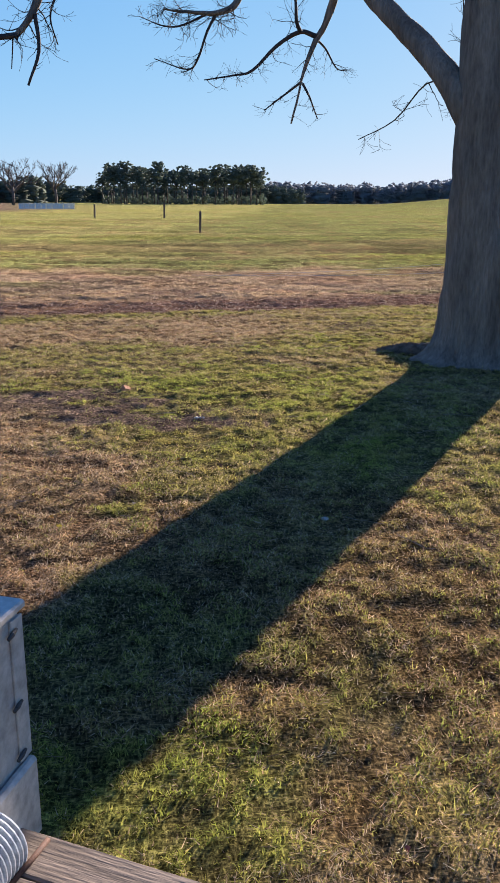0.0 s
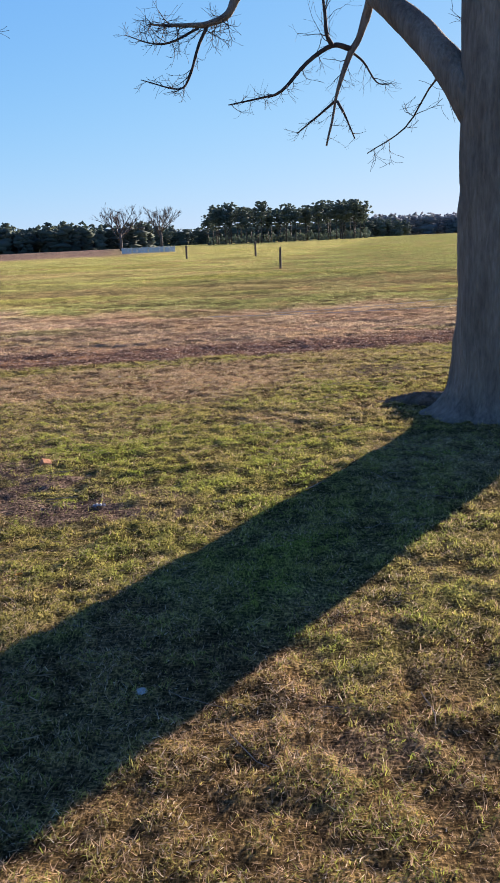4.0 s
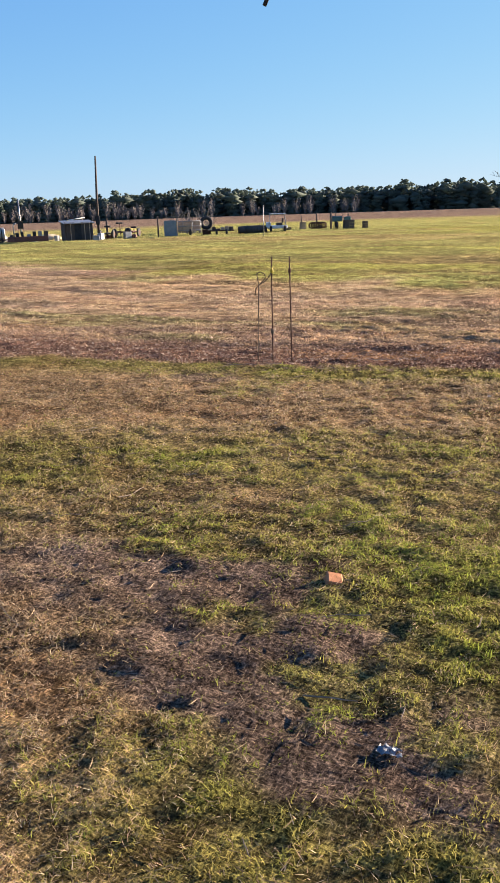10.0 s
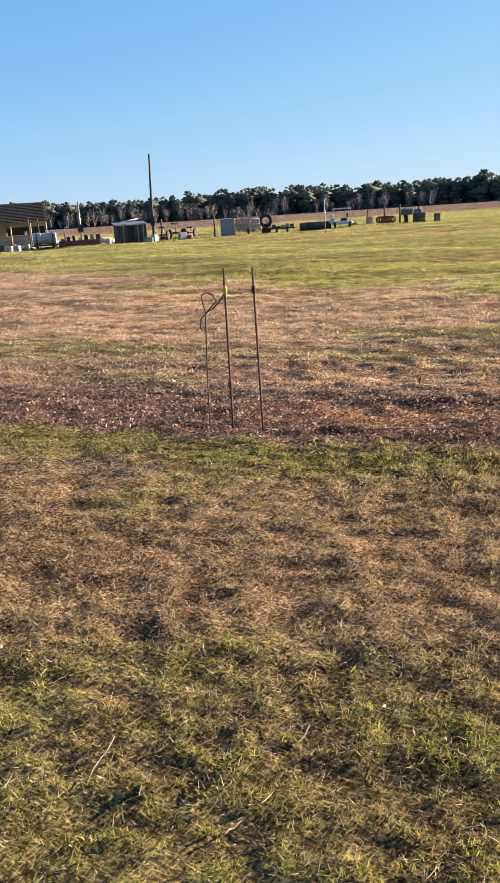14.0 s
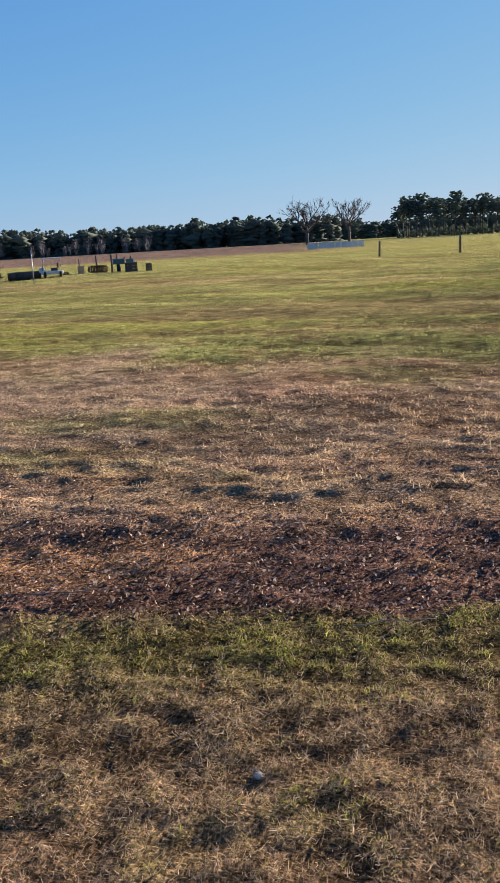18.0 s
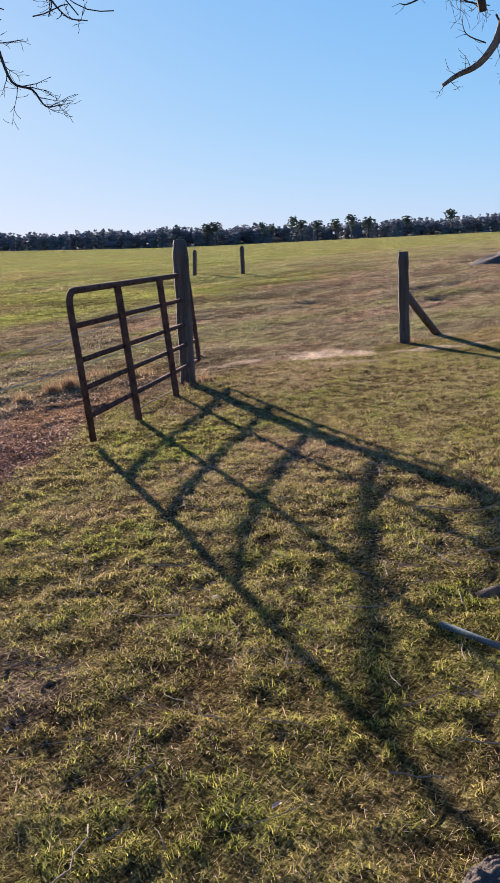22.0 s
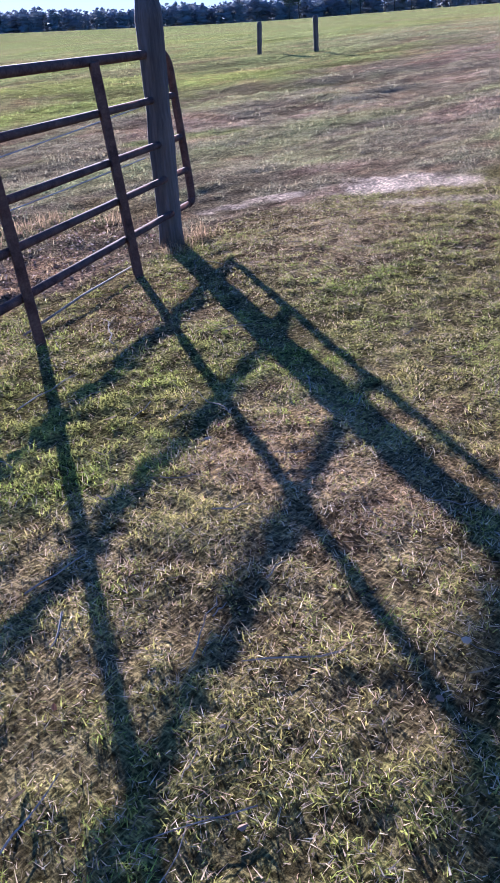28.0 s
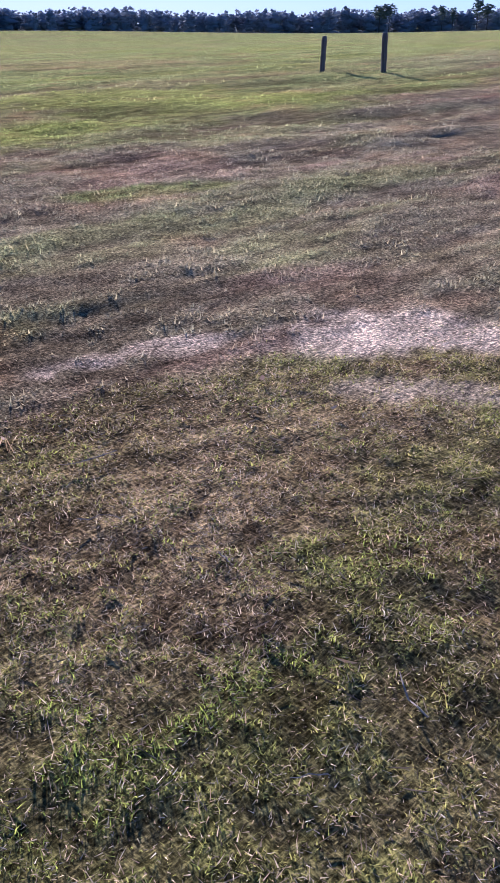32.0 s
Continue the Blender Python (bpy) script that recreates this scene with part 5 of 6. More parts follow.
def trough():
    ob = yard_thing("feed_trough", -44.4, 55, "long faded red metal feed trough heaped with junk", "trough")
    boxes("body", ob, M_RED, [(-1.3, -0.35, 0.05, 1.3, 0.35, 0.38)], 0.03)
    r = random.Random(3)
    for k in range(7):
        x = -1.15 + k * 0.37
        boxes("junk", ob, r.choice((M_DARKWOOD, M_STEEL, M_TYRE)), [(x, -0.2, 0.3, x + r.uniform(0.15, 0.3), 0.2, 0.42 + r.uniform(0.05, 0.3))], 0.02)


def crate_shed():
    ob = yard_thing("animal_shed", -41.0, 56, "small dark wooden animal shed with a metal roof", "shed", turn=12)
    boxes("wall", ob, M_DARKWOOD, [(-0.95, -0.6, 0, -0.30, -0.54, 1.2), (0.15, -0.6, 0, 0.95, -0.54, 1.2), (-0.95, 0.54, 0, 0.95, 0.6, 1.25), (-0.95, -0.54, 0, -0.89, 0.54, 1.22), (0.89, -0.54, 0, 0.95, 0.54, 1.22)])
    # the doorway is a near-black sheet, painted for the shade within
    boxes("door", ob, M_TYRE, [(-0.30, -0.58, 0.04, 0.15, -0.55, 1.1)], 0.005, "dark open doorway")
    for x in (-0.6, 0.35, 0.7):
        boxes("batten", ob, M_PALEWOOD, [(x, -0.625, 0, x + 0.05, -0.602, 1.2)], 0.004)
    bm = bmesh.new()
    box(bm, -1.08, -0.75, 1.2, 1.08, 0.75, 1.25, 0.01)
    bmesh.ops.rotate(bm, verts=bm.verts, cent=(0, 0, 1.22), matrix=Matrix.Rotation(radians(7), 3, "X"))
    part("roof", bm, M_STEEL, ob)
    tube_part("rail", [(-1.0, -0.7, 1.32), (0.4, -0.7, 1.5)], [0.03, 0.03], M_WHITE, ob, 6)


def poles():
    ob = yard_thing("utility_pole", -39.45, 58, "tall thin dark wooden pole beside the farm machines", "pole")
    tube_part("pole", [(0, 0, -0.3), (0.04, 0, 2.5), (0.16, 0, 5.5)], [0.10, 0.085, 0.06], M_DARKWOOD, ob, 9)
    boxes("meter_box", ob, M_TYRE, [(-0.14, -0.2, 0.9, 0.14, -0.07, 1.5)])
    ob = yard_thing("utility_pole", -44.05, 80, "thin grey pole with a dark box low on it", "pole")
    tube_part("pole", [(0, 0, -0.3), (0, 0, 3.2)], [0.09, 0.06], M_STEEL, ob, 8)
    boxes("meter_box", ob, M_TYRE, [(-0.25, -0.25, 0.5, 0.25, 0.1, 1.2)])
    ob = yard_thing("bent_pipe", -45.3, 55, "bent grey pipe standing by the trough", "pipe")
    tube_part("pipe", [(0, 0, -0.1), (0, 0, 1.1), (0.06, 0, 1.2), (0.2, 0, 1.22)], [0.04] * 4, M_STEEL, ob, 7)
    for az, d, h, r in ((-47.5, 58, 2.0, 0.045), (-46.9, 58, 1.9, 0.04), (-35.4, 55, 1.4, 0.06), (-25.1, 60, 1.0, 0.045), (-24.0, 62, 1.2, 0.06), (-23.0, 60, 1.2, 0.075), (-38.9, 57, 1.3, 0.08)):
        ob = yard_thing("yard_post", az, d, "dark weathered post at the edge of the farmyard", "post", "farmyard posts")
        tube_part("post", [(0, 0, -0.1), (0.02, 0, h * 0.5), (0, 0, h)], [r, r, r * 0.9], M_POST, ob, 8)
    ob = yard_thing("thin_post", -28.0, 50, "thin pale metal post standing in the pasture", "post")
    tube_part("post", [(0, 0, -0.1), (0, 0, 1.9)], [0.028, 0.026], M_STEEL, ob, 7)


def hay_pile():
    ob = yard_thing("hay_pile", -42.8, 60, "low heap of loose pale hay", "hay")
    bm = bmesh.new()
    bmesh.ops.create_icosphere(bm, subdivisions=3, radius=1.0)
    for v in bm.verts:
        f = 1 + 0.25 * noise.noise(v.co * 2.3)
        v.co = Vector((v.co.x * 0.95 * f, v.co.y * 0.7 * f, max(-0.05, v.co.z * 0.42 * f)))
    part("heap", bm, M_HAY, ob, smooth=True)


def scrap():
    r = random.Random(8)
    for i, (az, w, h, mat, label) in enumerate(((-38.9, 0.9, 0.85, M_DARKWOOD, "dark old farm implement with tines"), (-38.0, 1.1, 1.0, M_RUST, "rusty old farm implement with a seat"), (-37.0, 0.9, 0.7, M_RED, "faded red farm implement"))):
        ob = yard_thing("farm_implement", az, 56 + i, label, "machine", "parked farm implements", r.uniform(-30, 30))
        boxes("frame", ob, mat, [(-w / 2, -0.3, 0.28, w / 2, -0.2, 0.36), (-w / 2, 0.2, 0.28, w / 2, 0.3, 0.36), (-0.06, -0.4, 0.3, 0.06, 0.5, 0.4)])
        boxes("seat", ob, M_TYRE, [(-0.2, -0.1, h - 0.1, 0.2, 0.2, h)], 0.02)
        tube_part("post", [(0, 0, 0.3), (0.03, 0, h)], [0.04, 0.03], mat, ob, 6)
        for k in range(4):
            x = -w / 2 + w * k / 3
            tube_part("tine", [(x, 0.2, 0.32), (x + 0.04, 0.35, 0.2), (x, 0.4, 0.0)], [0.025, 0.022, 0.015], M_RUST, ob, 5)
        wheel(ob, -w / 2, -0.25, 0.3, 0.12)
        wheel(ob, w / 2, -0.25, 0.3, 0.12)


def panel_and_trailer():
    ob = yard_thing("sheet_panel", -34.5, 55, "blue-grey sheet panel leaning by a post", "panel")
    boxes("panel", ob, M_BLUEPANEL, [(-0.45, -0.03, 0.03, 0.40, 0.03, 1.05)])
    boxes("edge", ob, M_PALEWOOD, [(0.40, -0.05, 0, 0.48, 0.05, 1.1)])
    ob = yard_thing("cage_trailer", -33.3, 56, "small mesh-sided utility trailer, pale rails", "trailer")
    for z in (0.35, 0.62, 0.95):
        for y in (-0.5, 0.5):
            tube_part("rail", [(-0.95, y, z), (0.95, y, z)], [0.022, 0.022], M_STEEL, ob, 6)
    for x in (-0.95, -0.3, 0.35, 0.95):
        for y in (-0.5, 0.5):
            tube_part("upright", [(x, y, 0.3), (x, y, 0.97)], [0.022, 0.022], M_STEEL, ob, 6)
    boxes("bed", ob, M_PALEWOOD, [(-0.98, -0.52, 0.28, 0.98, 0.52, 0.34)])
    boxes("side_board", ob, M_PALEWOOD, [(-0.93, 0.44, 0.36, 0.93, 0.47, 0.92), (-0.93, -0.47, 0.36, 0.30, -0.44, 0.80)], 0.006, "weathered tan plywood side")
    wheel(ob, 0.2, -0.55, 0.22, 0.14)
    wheel(ob, 0.2, 0.55, 0.22, 0.14)
    ob = yard_thing("upright_tyre", -31.9, 57, "large black tractor tyre stood on edge", "tyre")
    ring("tyre", ob, (0, 0, 0.80), 0.34, 0.13, M_TYRE)
    boxes("stand", ob, M_RUST, [(-0.3, -0.2, 0, 0.3, 0.2, 0.34)], 0.02)
    ob = yard_thing("flat_trailer", -30.9, 57, "low flat trailer loaded with pale scrap boards", "trailer")
    boxes("bed", ob, M_RUST, [(-0.95, -0.5, 0.25, 0.95, 0.5, 0.33)])
    r = random.Random(2)
    for k in range(6):
        x = -0.9 + 0.3 * k
        boxes("board", ob, r.choice((M_PALEWOOD, M_DARKWOOD)), [(x, -0.4, 0.33, x + 0.26, 0.4, 0.36 + r.uniform(0.03, 0.22))], 0.01)
    wheel(ob, -0.3, -0.5, 0.2, 0.12)
    wheel(ob, 0.4, -0.5, 0.2, 0.12)


def right_yard():
    ob = yard_thing("log", -28.6, 58, "long dark fallen log lying in the grass", "log")
    v, t = tube_arrays([(-1.05, 0, 0.24), (-0.5, 0, 0.26), (0.4, 0.03, 0.26), (1.05, 0.05, 0.25)], [0.24, 0.27, 0.27, 0.25], 14)
    v = [(p[0], p[1], p[2] + 0.03 * noise.noise(Vector(p) * 2)) for p in v]
    part_mesh("trunk", mesh_arrays("trunk", v, t, M_DARKWOOD, smooth=True), ob)
    ob = yard_thing("golf_cart", -26.8, 58, "small white golf cart with a flat canopy roof", "cart")
    boxes("roof", ob, M_WHITE, [(-0.62, -0.5, 1.18, 0.62, 0.5, 1.25)], 0.02)
    for x in (-0.55, 0.50):
        for y in (-0.45, 0.45):
            tube_part("pillar", [(x * 1.15, y, 0.45), (x, y, 1.2)], [0.02, 0.02], M_STEEL, ob, 6)
    boxes("body", ob, M_WHITE, [(-0.75, -0.48, 0.2, 0.7, 0.48, 0.42), (-0.85, -0.42, 0.3, -0.5, 0.42, 0.66)], 0.05)
    boxes("seat", ob, M_DARKWOOD, [(-0.1, -0.42, 0.42, 0.35, 0.42, 0.6), (0.3, -0.42, 0.6, 0.42, 0.42, 0.92)], 0.03)
    for x in (-0.55, 0.5):
        for y in (-0.5, 0.5):
            wheel(ob, y, x, 0.2, 0.14)
    for az, w, h, mat, label in ((-26.0, 0.4, 0.16, M_DARKWOOD, "low dark crate in the grass"), (-25.0, 0.45, 0.5, M_PALEWOOD, "weathered square wooden crate"),
                                 (-21.75, 0.85, 0.62, M_DARKWOOD, "wide dark wooden crate"), (-20.6, 0.42, 0.5, M_DARKWOOD, "small dark wooden crate")):
        ob = yard_thing("crate", az, 60, label, "crate", "crates in the far grass")
        for k in range(3):
            z = h * k / 3
            boxes("board", ob, mat, [(-w / 2, -0.22, z + 0.01, w / 2, -0.20, z + h / 3 - 0.01), (-w / 2, 0.20, z + 0.01, w / 2, 0.22, z + h / 3 - 0.01)], 0.003)
        boxes("side", ob, mat, [(-w / 2, -0.20, 0, -w / 2 + 0.03, 0.20, h), (w / 2 - 0.03, -0.20, 0, w / 2, 0.20, h)], 0.004)
        boxes("lid", ob, mat, [(-w / 2, -0.21, h, w / 2, 0.21, h + 0.025)], 0.004)
    ob = yard_thing("wire_roll", -23.9, 61, "brown roll of old fence wire", "roll")
    for k in range(17):
        ring("coil", ob, (-0.5 + k * 0.06, 0.03 * (k % 4), 0.25), 0.20 + 0.02 * (k % 3), 0.032, M_RUST, "Y", 16, 5)
    ob = yard_thing("tractor", -22.2, 63, "small blue-green tractor parked by the crates", "tractor")
    boxes("hood", ob, M_TEAL, [(-0.85, -0.25, 0.55, 0.05, 0.25, 0.95)], 0.05)
    boxes("fender", ob, M_TEAL, [(0.15, -0.5, 0.6, 0.7, -0.3, 0.9), (0.15, 0.3, 0.6, 0.7, 0.5, 0.9)], 0.05)
    boxes("seat", ob, M_TYRE, [(0.2, -0.2, 0.75, 0.5, 0.2, 0.85), (0.45, -0.2, 0.85, 0.53, 0.2, 1.1)], 0.02)
    tube_part("exhaust", [(-0.5, 0, 0.95), (-0.5, 0, 1.25)], [0.03, 0.03], M_TYRE, ob, 6)
    tube_part("steering_column", [(0.0, 0, 0.9), (0.12, 0, 1.08)], [0.02, 0.02], M_TYRE, ob, 6)
    wheel(ob, 0.45, 0.4, 0.42, 0.2)
    wheel(ob, -0.45, 0.4, 0.42, 0.2)
    wheel(ob, 0.35, -0.7, 0.26, 0.14)
    wheel(ob, -0.35, -0.7, 0.26, 0.14)


def white_fence():
    x, y = -18.6, 127.0
    ob = thing("white_fence", pose(x, y, far_z(x, y), 0, 0, 10), "short run of low white panel fence in the far field", "fence")
    for k in range(10):
        u = -3.6 + k * 0.8
        boxes("panel", ob, M_WHITE, [(u, -0.03, 0.06, u + 0.62, 0.03, 0.78)], 0.01)
        boxes("post", ob, M_WHITE, [(u + 0.64, -0.05, 0, u + 0.76, 0.05, 0.95)], 0.01)
    boxes("rail", ob, M_WHITE, [(-3.6, -0.06, 0.80, 4.4, 0.06, 0.86)], 0.01)


def soil_mound():
    x, y = 39.2, 14.4
    ob = thing("soil_mound", pose(x, y, 0), "long dark heap of bare soil in the pasture", "mound")
    n, m = 40, 16
    V, F = [], []
    for i in range(n + 1):
        for j in range(m + 1):
            u, v = i / n * 2 - 1, j / m * 2 - 1
            h = 1.75 * max(0, 1 - u * u) ** 0.8 * max(0, 1 - v * v) * (0.8 + 0.5 * noise.noise((u * 4, v * 2, 1)) + 0.25 * noise.noise((u * 13, v * 6, 3)))
            V.append((v * 1.9 + u * 1.5, -u * 6.0, h - 0.08))
    for i in range(n):
        for j in range(m):
            a = i * (m + 1) + j
            F.append((a, a + 1, a + m + 2, a + m + 1))
    part_mesh("mound", mesh_arrays("mound", V, F, simple("dark_soil", (0.04, 0.033, 0.028), (0.09, 0.075, 0.06), 2.0, 0.95, relief=0.8, dist=0.05), smooth=True), ob)


open_barn()
tank_trailer()
trough()
crate_shed()
poles()
hay_pile()
scrap()
panel_and_trailer()
right_yard()
white_fence()
soil_mound()



def scrap_by_barn():
    """Planks, tins and machine parts dropped about between the barn and the shed."""
    r = random.Random(31)
    kinds = ((M_PALEWOOD, "scrap_plank", "pale scrap plank dropped by the barn", "plank"), (M_STEEL, "dented_tin", "dented grey tin lying by the barn", "tin"),
             (M_RED, "red_part", "faded red machine part in the farmyard", "scrap"), (M_DARKWOOD, "scrap_plank", "dark rotten plank in the farmyard", "plank"), (M_OFFWHITE, "white_tub", "dirty white tub standing in the farmyard", "tub"))
    for k in range(34):
        az = r.uniform(-51.5, -47.2) if k < 15 else r.uniform(-46.5, -36.5)
        mat, nm, label, cat = kinds[r.randrange(5)]
        ob = yard_thing(nm, az, r.uniform(53.5, 60), label, cat, "farmyard scrap", r.uniform(0, 180))
        if nm == "white_tub":
            v, t = tube_arrays([(0, 0, 0.0), (0, 0, 0.02), (0, 0, 0.34), (0, 0, 0.36)], [0.12, 0.15, 0.18, 0.19], 12)
            part_mesh("tub", mesh_arrays("tub", [tuple(p) for p in v], t, mat), ob)
        else:
            L, w, h = (r.uniform(0.7, 1.6), r.uniform(0.10, 0.22), r.uniform(0.05, 0.12)) if "plank" in nm else (r.uniform(0.3, 0.6), r.uniform(0.2, 0.4), r.uniform(0.2, 0.5))
            bm = bmesh.new()
            box(bm, -L / 2, -w / 2, 0.0, L / 2, w / 2, h, 0.02)
            for v in bm.verts:
                v.co += Vector((0, 0, (0.25 * max(0, v.co.x) if "plank" in nm and k % 3 == 0 else 0))) + 0.03 * noise.noise_vector(v.co * 3 + Vector((k, 0, 0)))
            part("body", bm, mat, ob)


scrap_by_barn()


def bare_shrub(az, d, h, seed):
    r = random.Random(seed)
    ob = yard_thing("bare_shrub", az, d, "tangled leafless yellow-grey shrub behind the trailer", "shrub")
    P = []
    for k in range(60):
        a, s_ = r.uniform(0, 6.28), r.uniform(0.3, 1.0)
        x, y = r.uniform(-0.9, 0.9), r.uniform(-0.3, 0.3)
        P.append(tube_arrays([(x, y, 0), (x + math.cos(a) * 0.25, y + math.sin(a) * 0.25, h * 0.5 * s_), (x + math.cos(a) * 0.6, y + math.sin(a) * 0.5, h * s_)], [0.022, 0.015, 0.008], 4, False))
    v, t = joined(P)
    part_mesh("fine_growth", mesh_arrays("fine_growth", v, t, M_BAREWOOD), ob)


bare_shrub(-32.4, 61, 1.9, 4)
bare_shrub(-33.4, 62, 1.7, 5)

# ---- beside the house: deck and air unit ----
M_CABINET = simple("grey_painted_steel", (0.38, 0.345, 0.30), (0.50, 0.46, 0.405), 3.0, 0.6, 0.0, 0.25, 0.05, 0.002)
M_DECK = simple("grey_deck_board", (0.10, 0.075, 0.055), (0.29, 0.225, 0.17), 9.0, 0.9, relief=0.7, dist=0.004, stretch=(0.12, 1.4, 1.0))
M_DUCT = simple("silver_duct", (0.30, 0.33, 0.37), (0.52, 0.56, 0.60), 6.0, 0.4, 0.3, 0.5)
M_HOSE = simple("dark_hose", (0.03, 0.04, 0.055), (0.07, 0.085, 0.11), 6.0, 0.6)
M_SCREW = simple("dark_screw", (0.05, 0.045, 0.04), (0.12, 0.11, 0.10), 30, 0.6, 0.5)


def air_unit():
    turn = 20.0
    ob = thing("air_unit", pose(-1.083, -0.47, 0, 0, 0, -turn), "grey steel outdoor air unit with screwed panels", "air conditioner")
    boxes("cabinet", ob, M_CABINET, [(-0.85, -1.0, 0.06, 0.0, 0.0, 0.70)], 0.012)
    boxes("lid", ob, M_CABINET, [(-0.87, -1.02, 0.70, 0.012, 0.012, 0.725)], 0.006)
    boxes("corner_strip", ob, M_CABINET, [(0.0, -0.062, 0.27, 0.008, -0.004, 0.69)], 0.002)
    boxes("foot", ob, M_TYRE, [(-0.8, -0.95, 0.0, -0.65, -0.05, 0.06), (-0.2, -0.95, 0.0, -0.05, -0.05, 0.06)], 0.005)
    for z in (0.66, 0.45, 0.3):
        v, t = tube_arrays([(0.012, -0.085, z - 0.006), (0.014, -0.066, z), (0.014, -0.045, z + 0.006)], [0.005, 0.007, 0.004], 8)
        part_mesh("screw", mesh_arrays("screw", [tuple(p) for p in v], t, M_SCREW), ob)
    hood = boxes("hood", ob, M_CABINET, [(0.0, -0.75, 0.02, 0.030, -0.012, 0.27)], 0.01)
    ob2 = thing("flexible_duct", pose(-1.083, -0.47, 0, 0, 0, -turn), "dark ribbed flexible duct with pale metal rings", "duct")
    pts = [Vector((0.015, -0.24 - 0.019 * k, 0.17 + 0.03 * math.sin(k * 0.12) - 0.00024 * k * k)) for k in range(36)]
    tube_part("hose", pts, [0.088] * 36, M_HOSE, ob2, 24)
    P = [tube_arrays([p + Vector((0, 0.0045, 0)), p + Vector((0, 0.002, 0)), p - Vector((0, 0.002, 0)), p - Vector((0, 0.0045, 0))], [0.090, 0.101, 0.101, 0.090], 24) for p in pts]
    for v, t in P:
        part_mesh("rib", mesh_arrays("rib", [tuple(p) for p in v], t, M_DUCT), ob2, "pale metal rib")


def deck():
    a, b = Vector((-1.12, -0.58, 0)), Vector((0.42, -1.33, 0))
    d = (b - a).normalized()
    ang = math.degrees(math.atan2(d.y, d.x))
    ob = thing("wooden_step", pose(a.x, a.y, 0, 0, 0, ang), "low weathered grey wooden deck step", "step")
    L = 2.6
    for k in range(13):
        y = -k * 0.146
        bm = bmesh.new()
        box(bm, -0.35, y - 0.14, 0.085, L, y, 0.12, 0.006)
        part("board", bm, M_DECK, ob)
    boxes("joist", ob, M_DECK, [(0.0, -1.85, 0.0, 0.05, -0.03, 0.083), (1.2, -1.85, 0.0, 1.25, -0.03, 0.083), (2.4, -1.85, 0.0, 2.45, -0.03, 0.083)], 0.004)
    tube_part("strap", [(0.12, -0.02, 0.122), (0.125, -0.10, 0.128), (0.12, -0.2, 0.124)], [0.008] * 3, M_RUST, ob, 6, "bent rusty strap")


air_unit()
deck()

# ---- small things in the yard ----
M_BRICK = simple("orange_brick", (0.40, 0.16, 0.07), (0.53, 0.25, 0.12), 14, 0.9)
M_STONE = simple("pale_stone", (0.30, 0.28, 0.25), (0.48, 0.45, 0.40), 16, 0.9)
M_CLEAR = simple("crumpled_plastic", (0.12, 0.13, 0.14), (0.26, 0.28, 0.30), 25, 0.55)
M_PIPE = simple("green_grey_pipe", (0.07, 0.09, 0.09), (0.13, 0.16, 0.16), 12, 0.95, 0.0, 0.03)
M_WIRE = simple("fence_wire", (0.25, 0.25, 0.25), (0.45, 0.45, 0.44), 20, 0.4, 0.6)


def at_ground(x, y, lift=0.0):
    return pose(x, y, far_z(x, y) + lift)


def brick_piece():
    ob = thing("broken_brick", at_ground(-1.10, 5.19, -0.012) @ pose(0, 0, 0, 26, 16, 35), "broken half of an orange brick by the mud", "brick")
    bm = bmesh.new()
    box(bm, -0.040, -0.034, -0.012, 0.034, 0.034, 0.050, 0.006)
    for v in bm.verts:
        if v.co.x > 0.03:
            v.co.x += 0.02 * noise.noise(v.co * 40)
    part("body", bm, M_BRICK, ob)


def plastic_bit():
    ob = thing("plastic_scrap", at_ground(-0.45, 4.08, 0.0), "crumpled clear plastic wrapper lying in the mud", "litter")
    bm = bmesh.new()
    bmesh.ops.create_grid(bm, x_segments=9, y_segments=6, size=0.5)
    for v in bm.verts:
        v.co = Vector((v.co.x * 0.085, v.co.y * 0.045, 0.010 + 0.02 * noise.noise(v.co * 6)))
    part("sheet", bm, M_CLEAR, ob)


def pale_stone(x, y, s, seed):
    ob = thing("pale_stone", at_ground(x, y), "small pale stone half sunk in the grass", "stone", "small stones")
    bm = bmesh.new()
    bmesh.ops.create_icosphere(bm, subdivisions=2, radius=s)
    for v in bm.verts:
        v.co *= 1 + 0.3 * noise.noise(v.co * 12 + Vector((seed, 0, 0)))
        v.co.z *= 0.6
    part("body", bm, M_STONE, ob, smooth=True)


def stick(x, y, length, ang, r, seed, label="dry fallen stick lying on the grass", mat=None):
    rr = random.Random(seed)
    ob = thing("fallen_stick", at_ground(x, y, 0.02) @ pose(0, 0, 0, 0, 0, ang), label, "stick", "fallen sticks")
    n = 6
    pts = [(length * (k / n - 0.5), rr.uniform(-0.05, 0.05) * length, r + rr.uniform(0, 0.02)) for k in range(n + 1)]
    tube_part("stem", pts, [r * (1 - 0.6 * k / n) for k in range(n + 1)], mat or M_DRYSTICK, ob, 6)
    if length > 0.35:
        k = rr.randrange(2, 5)
        p = pts[k]
        tube_part("fork", [p, (p[0] + 0.2 * length, p[1] + 0.12 * length * rr.choice((-1, 1)), p[2] + 0.03)], [r * 0.6, r * 0.3], mat or M_DRYSTICK, ob, 5)


